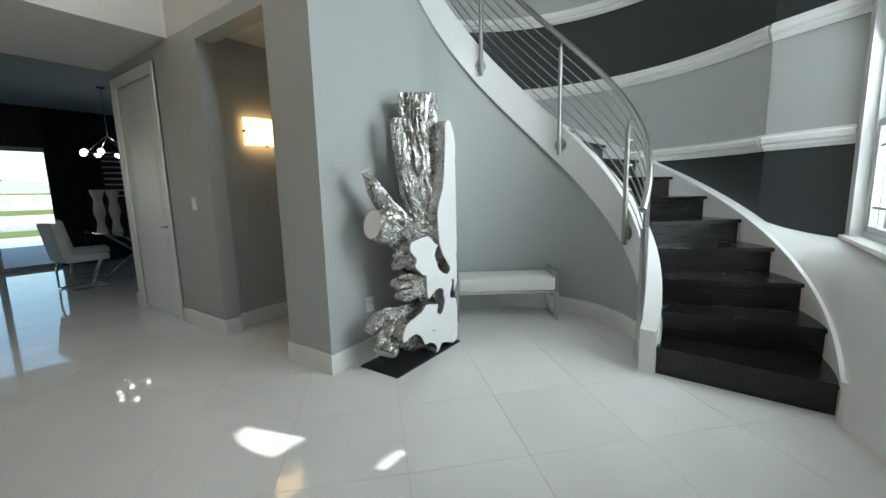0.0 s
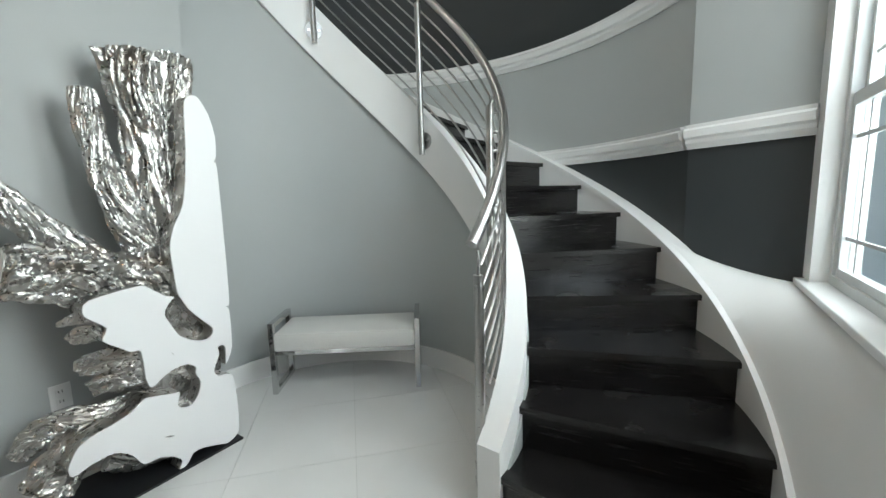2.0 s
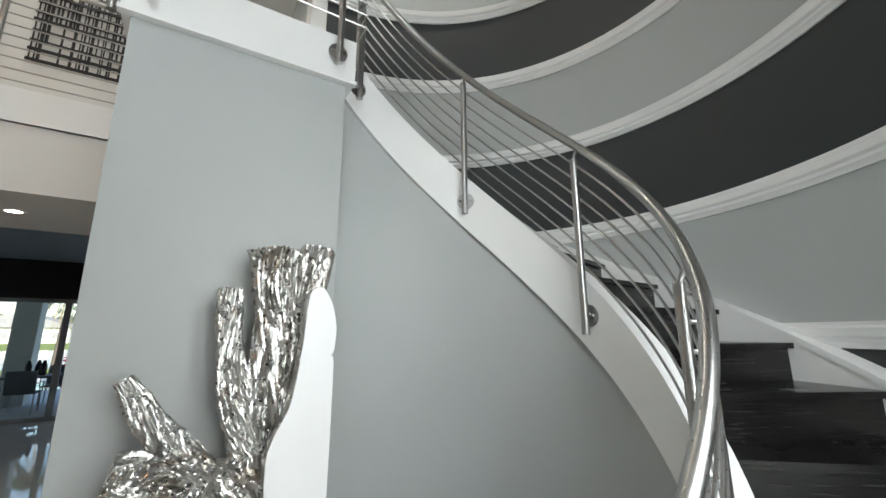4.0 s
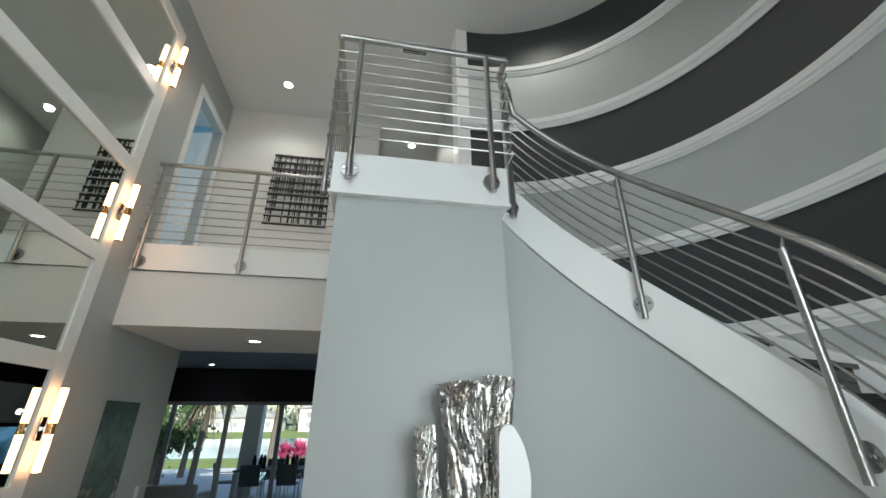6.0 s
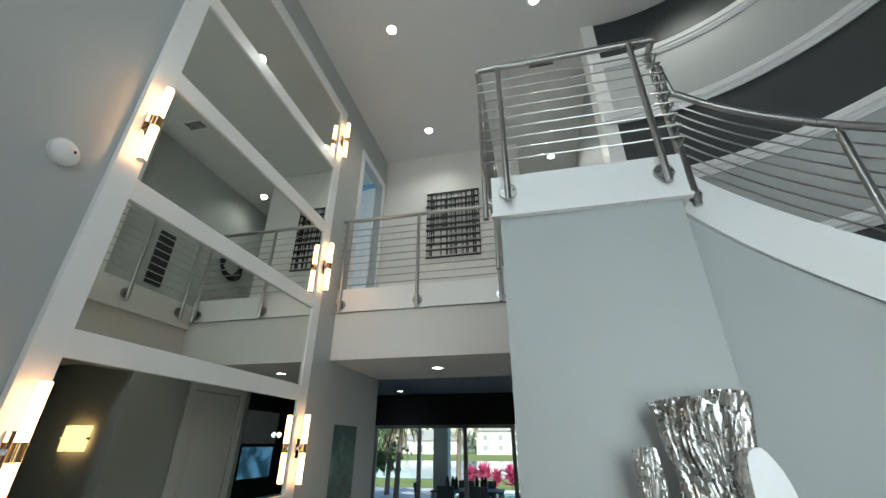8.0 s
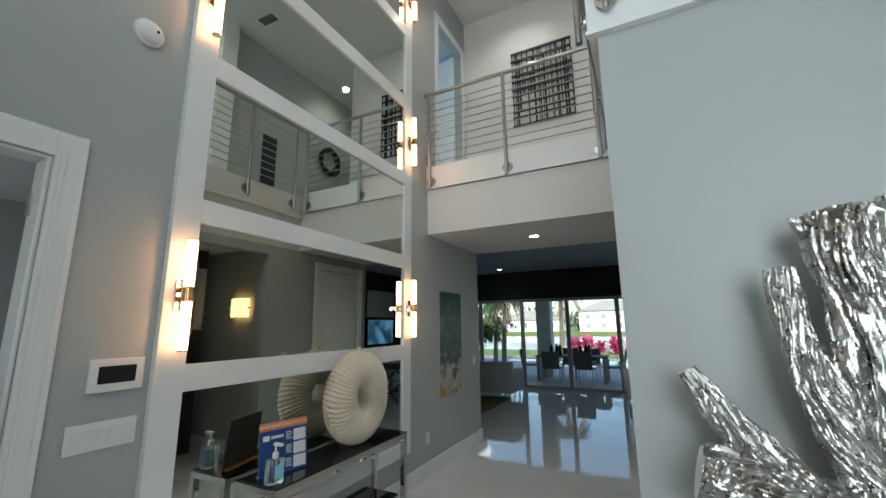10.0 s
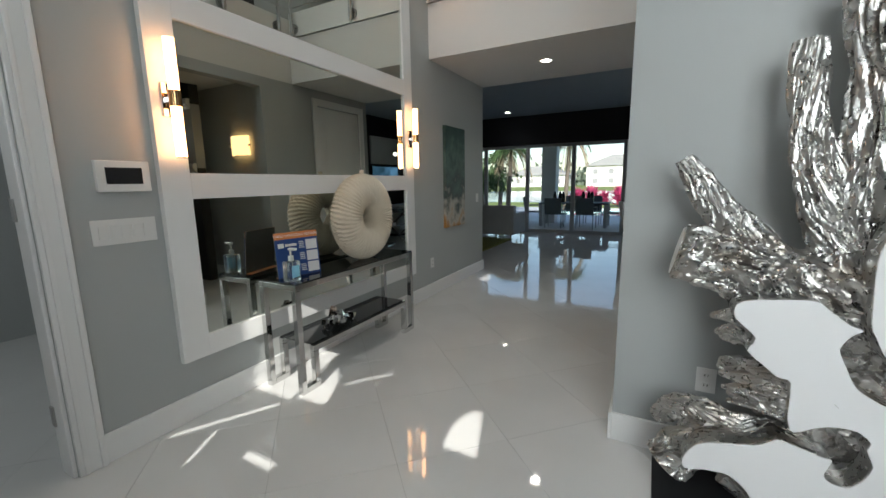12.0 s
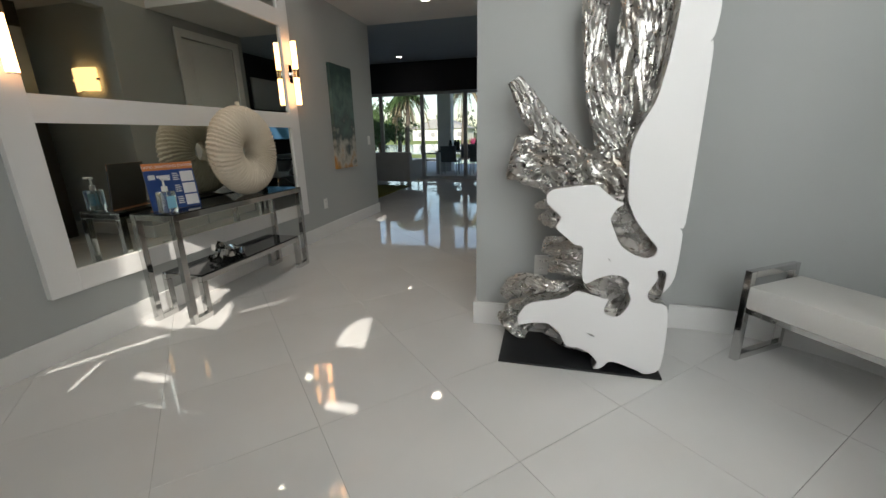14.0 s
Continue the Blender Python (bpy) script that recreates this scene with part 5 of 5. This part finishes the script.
structure("ceiling_patio", boxes(((-10, SY + 0.15, 2.85), (12, 14.0, 3.0))), STUCCO, "stucco patio ceiling", "ceiling")
for x in (-1.28, 4.6):
    structure("patio_column", boxes(((x - 0.23, 13.52, -0.02), (x + 0.23, 13.98, 2.85)), bevel=0.01), STUCCO, "square stucco patio column", "column")

SLING = principled("grey_sling", (0.10, 0.12, 0.13), 0.7)
pt = thing("patio_table", "long grey metal patio table", "table", at=(-0.35, 13.0, -0.02))
part("tabletop", boxes(((-1.0, -0.45, 0.68), (1.0, 0.45, 0.72)), bevel=0.004), SLING, pt)
for x in (-0.93, 0.93):
    for y in (-0.38, 0.38):
        part("leg", boxes(((x - 0.045, y - 0.03, 0), (x + 0.045, y + 0.03, 0.68))), SLIDE, pt)


def patio_chair():
    c = thing("patio_chair", "grey sling patio chair with metal legs", "chair", "patio chairs")
    part("seat", boxes(((-0.24, -0.24, 0.40), (0.24, 0.24, 0.43)), bevel=0.008), SLING, c)
    part("backrest", prism(bmesh.new(), [(-0.24, 0.43), (-0.21, 0.43), (-0.29, 0.88), (-0.32, 0.88)], "y", -0.24, 0.24), SLING, c)
    for x in (-0.22, 0.22):
        for y in (-0.23, 0.23):
            part("leg", rod((x, y, 0), (x, y, 0.41), 0.014, 8), SLIDE, c)
    for y in (-0.25, 0.25):
        part("arm", sweep(bmesh.new(), [(-0.26, y, 0.62), (0.20, y, 0.62), (0.22, y, 0.41)], 0.013, 8), SLIDE, c)
    return c


pc = patio_chair()
pc.matrix_basis = pose(-0.8, 12.35, -0.02, 0, 0, 90)
for x, y, r in ((0.1, 12.35, 86), (0.85, 13.0, 178), (-1.6, 13.0, 4), (-0.55, 13.65, -90), (0.1, 13.65, -92)):
    copy_thing(pc, pose(x, y, -0.02, 0, 0, r))
bt = part("wine_bottle", sweep(bmesh.new(), [(0, 0, 0.0), (0, 0, 0.01), (0, 0, 0.20), (0, 0, 0.25), (0, 0, 0.33)], lambda t: 0.06 if t < 0.6 else (0.045 if t < 0.8 else 0.022), 14), VASEBLACK, smooth=True)
tagged(bt, "dark bottle-shaped vase on the patio table", "vase", "dark vases")
bt.matrix_basis = pose(-0.95, 13.0, 0.70)
for x, y in ((-0.80, 13.08), (-0.68, 12.95), (-0.10, 13.0), (0.05, 13.08), (0.16, 12.95)):
    copy_thing(bt, pose(x, y, 0.70))

PINK = vary(principled("magenta_leaf", (0.50, 0.04, 0.14), 0.5), (0.36, 0.02, 0.09), (0.62, 0.09, 0.22), 5)
GREENL = vary(principled("green_leaf", (0.05, 0.10, 0.03), 0.6), (0.03, 0.07, 0.02), (0.09, 0.15, 0.05), 4)
BARK = vary(principled("grey_bark", (0.16, 0.13, 0.10), 0.9), (0.11, 0.09, 0.07), (0.22, 0.18, 0.14), 12, bump=0.5, bump_scale=40)


def leafy(name, label, cat, group, m, n, length, width, spread, h, seed):
    o = thing(name, label, cat, group)
    rng = random.Random(seed)
    bm = bmesh.new()
    for k in range(n):
        a, t = rng.uniform(0, 6.283), rng.uniform(0.1, 1.0)
        base = Vector((0.12 * rng.uniform(-1, 1), 0.12 * rng.uniform(-1, 1), h * rng.uniform(0.35, 1.0)))
        d = Vector((math.cos(a) * spread * t, math.sin(a) * spread * t, rng.uniform(0.3, 1.0))).normalized()
        s = d.cross(Vector((0, 0, 1))).normalized() * width
        p1, p2 = base + d * length * 0.5, base + d * length + Vector((0, 0, -length * 0.25 * t))
        v = [bm.verts.new(q) for q in (base, p1 + s, p2, p1 - s)]
        bm.faces.new(v)
    part("leaves", bm, m, o)
    part("stem", sweep(bmesh.new(), [(0, 0, 0), (0.02, 0, h * 0.6), (0, 0.01, h)], 0.02, 6), BARK, o)
    return o


pl = leafy("ti_plant", "magenta-leafed garden plant behind the pool", "plant", "magenta plants behind the pool", PINK, 90, 0.55, 0.06, 1.0, 0.8, 1)
pl.matrix_basis = pose(-1.7, 21.9, -0.2, 0, 0, 0)
for k, (x, s) in enumerate(((-1.05, 1.1), (-0.45, 0.9), (0.25, 1.05), (0.95, 0.9), (1.6, 1.0))):
    c = copy_thing(pl, pose(x, 21.9 + 0.2 * (k % 2), -0.2, 0, 0, 50 * k))
    c.scale = (s, s, s)


def tree(name, label, seed, height, crown, n):
    o = thing(name, label, "tree")
    rng = random.Random(seed)
    bm = sweep(bmesh.new(), [(0, 0, 0), (0.1, 0.05, height * 0.3), (0.0, 0.1, height * 0.62)], lambda t: 0.16 - 0.09 * t, 8)
    for k in range(6):
        a = k * 1.05
        sweep(bm, [(0.02, 0.08, height * 0.5), (crown * 0.4 * math.cos(a), crown * 0.4 * math.sin(a), height * 0.72), (crown * 0.75 * math.cos(a), crown * 0.75 * math.sin(a), height * 0.85)], lambda t: 0.06 - 0.045 * t, 6)
    part("trunk", bm, BARK, o)
    bm = bmesh.new()
    for k in range(n):
        c = Vector((rng.gauss(0, 0.5) * crown, rng.gauss(0, 0.5) * crown, height * 0.75 + rng.gauss(0, 0.16) * height))
        if noise.noise(c * 0.9) < -0.12:
            continue
        q = Euler((rng.uniform(0, 6), rng.uniform(0, 6), rng.uniform(0, 6))).to_matrix()
        s = rng.uniform(0.06, 0.13)
        bm.faces.new([bm.verts.new(c + q @ Vector(p)) for p in ((-s, 0, 0), (0, -s * 0.45, 0), (s, 0, 0), (0, s * 0.45, 0))])
    part("crown", bm, GREENL, o)
    return o


STRAW = vary(principled("dry_frond", (0.34, 0.28, 0.18), 0.8), (0.26, 0.21, 0.13), (0.44, 0.37, 0.25), 6)


def palm(label, seed, height, reach):
    """A slim trunk with arching fronds of narrow leaflets, the lowest ones dry and hanging."""
    o = thing("palm_tree", label, "tree", "palms by the pool")
    rng = random.Random(seed)
    top = Vector((0.12, 0.05, height))
    part("trunk", sweep(bmesh.new(), [(0, 0, 0), (0.04, 0, height * 0.4), (0.10, 0.04, height * 0.8), top], lambda t: 0.11 - 0.04 * t, 10), BARK, o)
    for name, m, count, rise, fall in (("crown", GREENL, 22, 0.5, 0.9), ("dry_fronds", STRAW, 12, 0.05, 1.5)):
        bm = bmesh.new()
        for k in range(count):
            a = rng.uniform(0, 6.283)
            out = Vector((math.cos(a), math.sin(a), 0))
            side = Vector((-math.sin(a), math.cos(a), 0))
            size = reach * rng.uniform(0.75, 1.1)
            lift, drop = rise * rng.uniform(0.4, 1.3), fall * rng.uniform(0.7, 1.2)

            def rib(u):
                return top + out * size * u * (1 - 0.25 * u) + Vector((0, 0, size * (lift * u - drop * u * u)))
            for u in steps(0.12, 1.0, 26):
                p = rib(u)
                long = size * 0.30 * math.sin(math.pi * min(u * 0.85 + 0.15, 1.0)) + 0.05
                for sd in (-1, 1):
                    tip = p + side * sd * long * 0.8 + out * long * 0.35 + Vector((0, 0, -long * rng.uniform(0.3, 0.8)))
                    wv = out * 0.018
                    bm.faces.new([bm.verts.new(v) for v in (p - wv, p + wv, tip)])
            sweep(bm, [rib(u) for u in steps(0, 1, 6)], 0.012, 5)
        part(name, bm, m, o, "hanging straw-coloured fronds" if m is STRAW else "")
    return o


palm("slim palm with hanging dry fronds behind the patio", 5, 2.95, 1.1).matrix_basis = pose(-3.6, 16.3, -0.22)
palm("tall palm with drooping fronds by the lawn", 8, 3.3, 1.2).matrix_basis = pose(-1.9, 19.6, -0.02)
palm("small palm beside the pool deck", 11, 2.7, 1.0).matrix_basis = pose(-4.7, 18.4, -0.02)
tree("garden_tree", "dense dark green shrub tree by the pool fence", 6, 2.3, 1.0, 5200).matrix_basis = pose(-5.0, 16.6, -0.22)
bm = bmesh.new()
rng = random.Random(12)
for k in range(9000):
    c = Vector((rng.uniform(-160, 160), rng.uniform(128, 136), 0))
    c.z = abs(rng.gauss(0, 1)) * (2.4 + 2.0 * noise.noise((c.x * 0.06, 0, 0)))
    q = Euler((rng.uniform(0, 6), rng.uniform(0, 6), rng.uniform(0, 6))).to_matrix()
    s = rng.uniform(0.5, 1.2)
    bm.faces.new([bm.verts.new(c + q @ Vector(p)) for p in ((-s, 0, 0), (0, -s * 0.6, 0), (s, 0, 0), (0, s * 0.6, 0))])
# the haze of distance is put into this paler, greyer green
HAZED = vary(principled("hazed_far_foliage", (0.16, 0.20, 0.15), 0.9), (0.11, 0.15, 0.10), (0.22, 0.26, 0.20), 0.3)
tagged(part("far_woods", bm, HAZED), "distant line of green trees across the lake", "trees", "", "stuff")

ROOF = vary(principled("grey_roof_tiles", (0.30, 0.30, 0.31), 0.8), (0.25, 0.25, 0.26), (0.36, 0.36, 0.37), 1.5)
HOUSEW = vary(principled("white_house_stucco", (0.74, 0.74, 0.72), 0.8), (0.70, 0.70, 0.68), (0.78, 0.78, 0.76), 1)


def house(x, y, w, d, h, label):
    o = thing("house", label, "house", "houses across the lake", (x, y, -0.22))
    part("wall", boxes(((-w / 2, -d / 2, 0), (w / 2, d / 2, h))), HOUSEW, o)
    part("roof", prism(bmesh.new(), [(-w / 2 - 0.6, h), (w / 2 + 0.6, h), (w * 0.12, h + 2.4), (-w * 0.12, h + 2.4)], "y", -d / 2 - 0.5, d / 2 + 0.5), ROOF, o)
    for i in range(4):
        for z in ((0.9,) if h < 4 else (0.8, 3.0)):
            xx = -w * 0.36 + w * 0.24 * i
            wd = part("window", boxes(((xx - 0.55, -d / 2 - 0.06, z), (xx + 0.55, -d / 2 - 0.01, z + 1.2)), bevel=0.01), ROOF, o)
            part("window_frame", boxes(((xx - 0.8, -d / 2 - 0.05, z - 0.1), (xx + 0.8, -d / 2 - 0.005, z)), ((xx - 0.8, -d / 2 - 0.05, z + 1.2), (xx + 0.8, -d / 2 - 0.005, z + 1.3))), PLASTIC, wd)


house(-6, 110, 15, 10, 5.0, "white two-storey lakeside house with grey roof")
house(-26, 112, 15, 10, 3.0, "white single-storey lakeside house with grey roof")
house(16, 112, 16, 10, 3.0, "pale single-storey lakeside house with grey roof")
house(38, 112, 16, 10, 5.0, "white two-storey lakeside house with grey roof")

# wall added to keep the sun off the front window, and the drive
structure("wall_sun_screen", boxes(((3.12, -4.2, -0.3), (9.0, -3.9, 6.6)), ((4.8, -3.9, -0.3), (5.0, -0.72, 6.6))), STUCCO, "pale stucco wall added to keep sun off the window", "wall")
# unseen slab, added so that no sun comes through the upper window
structure("sun_block_roof", boxes(((-1.5, -6.6, 6.8), (3.1, -0.72, 6.95))), STUCCO, "unseen high flat roof added to block sun above the entry", "roof")
structure("road", boxes(((-8, -14, -0.30), (9, -0.72, 0.003))), PAVER, "pale paved entry drive", "drive")

# ---- floor tiles ----
SIDE = 0.421 * math.sqrt(2)
bm = bmesh.new()
box(bm, (-SIDE / 2 + 0.0009, -SIDE / 2 + 0.0009, -0.012), (SIDE / 2 - 0.0009, SIDE / 2 - 0.0009, 0.0))
tile_mesh = mesh_of("tile", bm, TILE)
for i in range(-20, 30):
    for j in range(-20, 30):
        x = 0.36 + 0.421 * (i + j + 1)
        y = 2.16 + 0.421 * (i - j)
        if -1.3 < x < 4.6 and -0.9 < y < 11.2 and not (x > 2.3 and y > 3.2 and y < 6):
            t = new("tile", tile_mesh)
            t.parent = FLOOR
            t.matrix_basis = pose(x, y, 0, 0, 0, 45)
bm = bmesh.new()
for i in range(-40, 50):
    for j in range(-40, 50):
        x = 0.36 + 0.421 * (i + j + 1)
        y = 2.16 + 0.421 * (i - j)
        if -6.5 < x < 6.5 and 3.0 < y < 11.2 and not (-1.3 < x < 4.6) and (y > 6.3 or x < 0) or (-3.6 < x <= -1.3 and -0.9 < y <= 3.0):
            m = pose(x, y, 0, 0, 0, 45)
            h = SIDE / 2 - 0.0009
            bm.faces.new([bm.verts.new(m @ Vector(p)) for p in ((-h, -h, 0), (h, -h, 0), (h, h, 0), (-h, h, 0))])
rest = part("far_tiles", bm, TILE, FLOOR)
tagged(rest, kind="stuff")
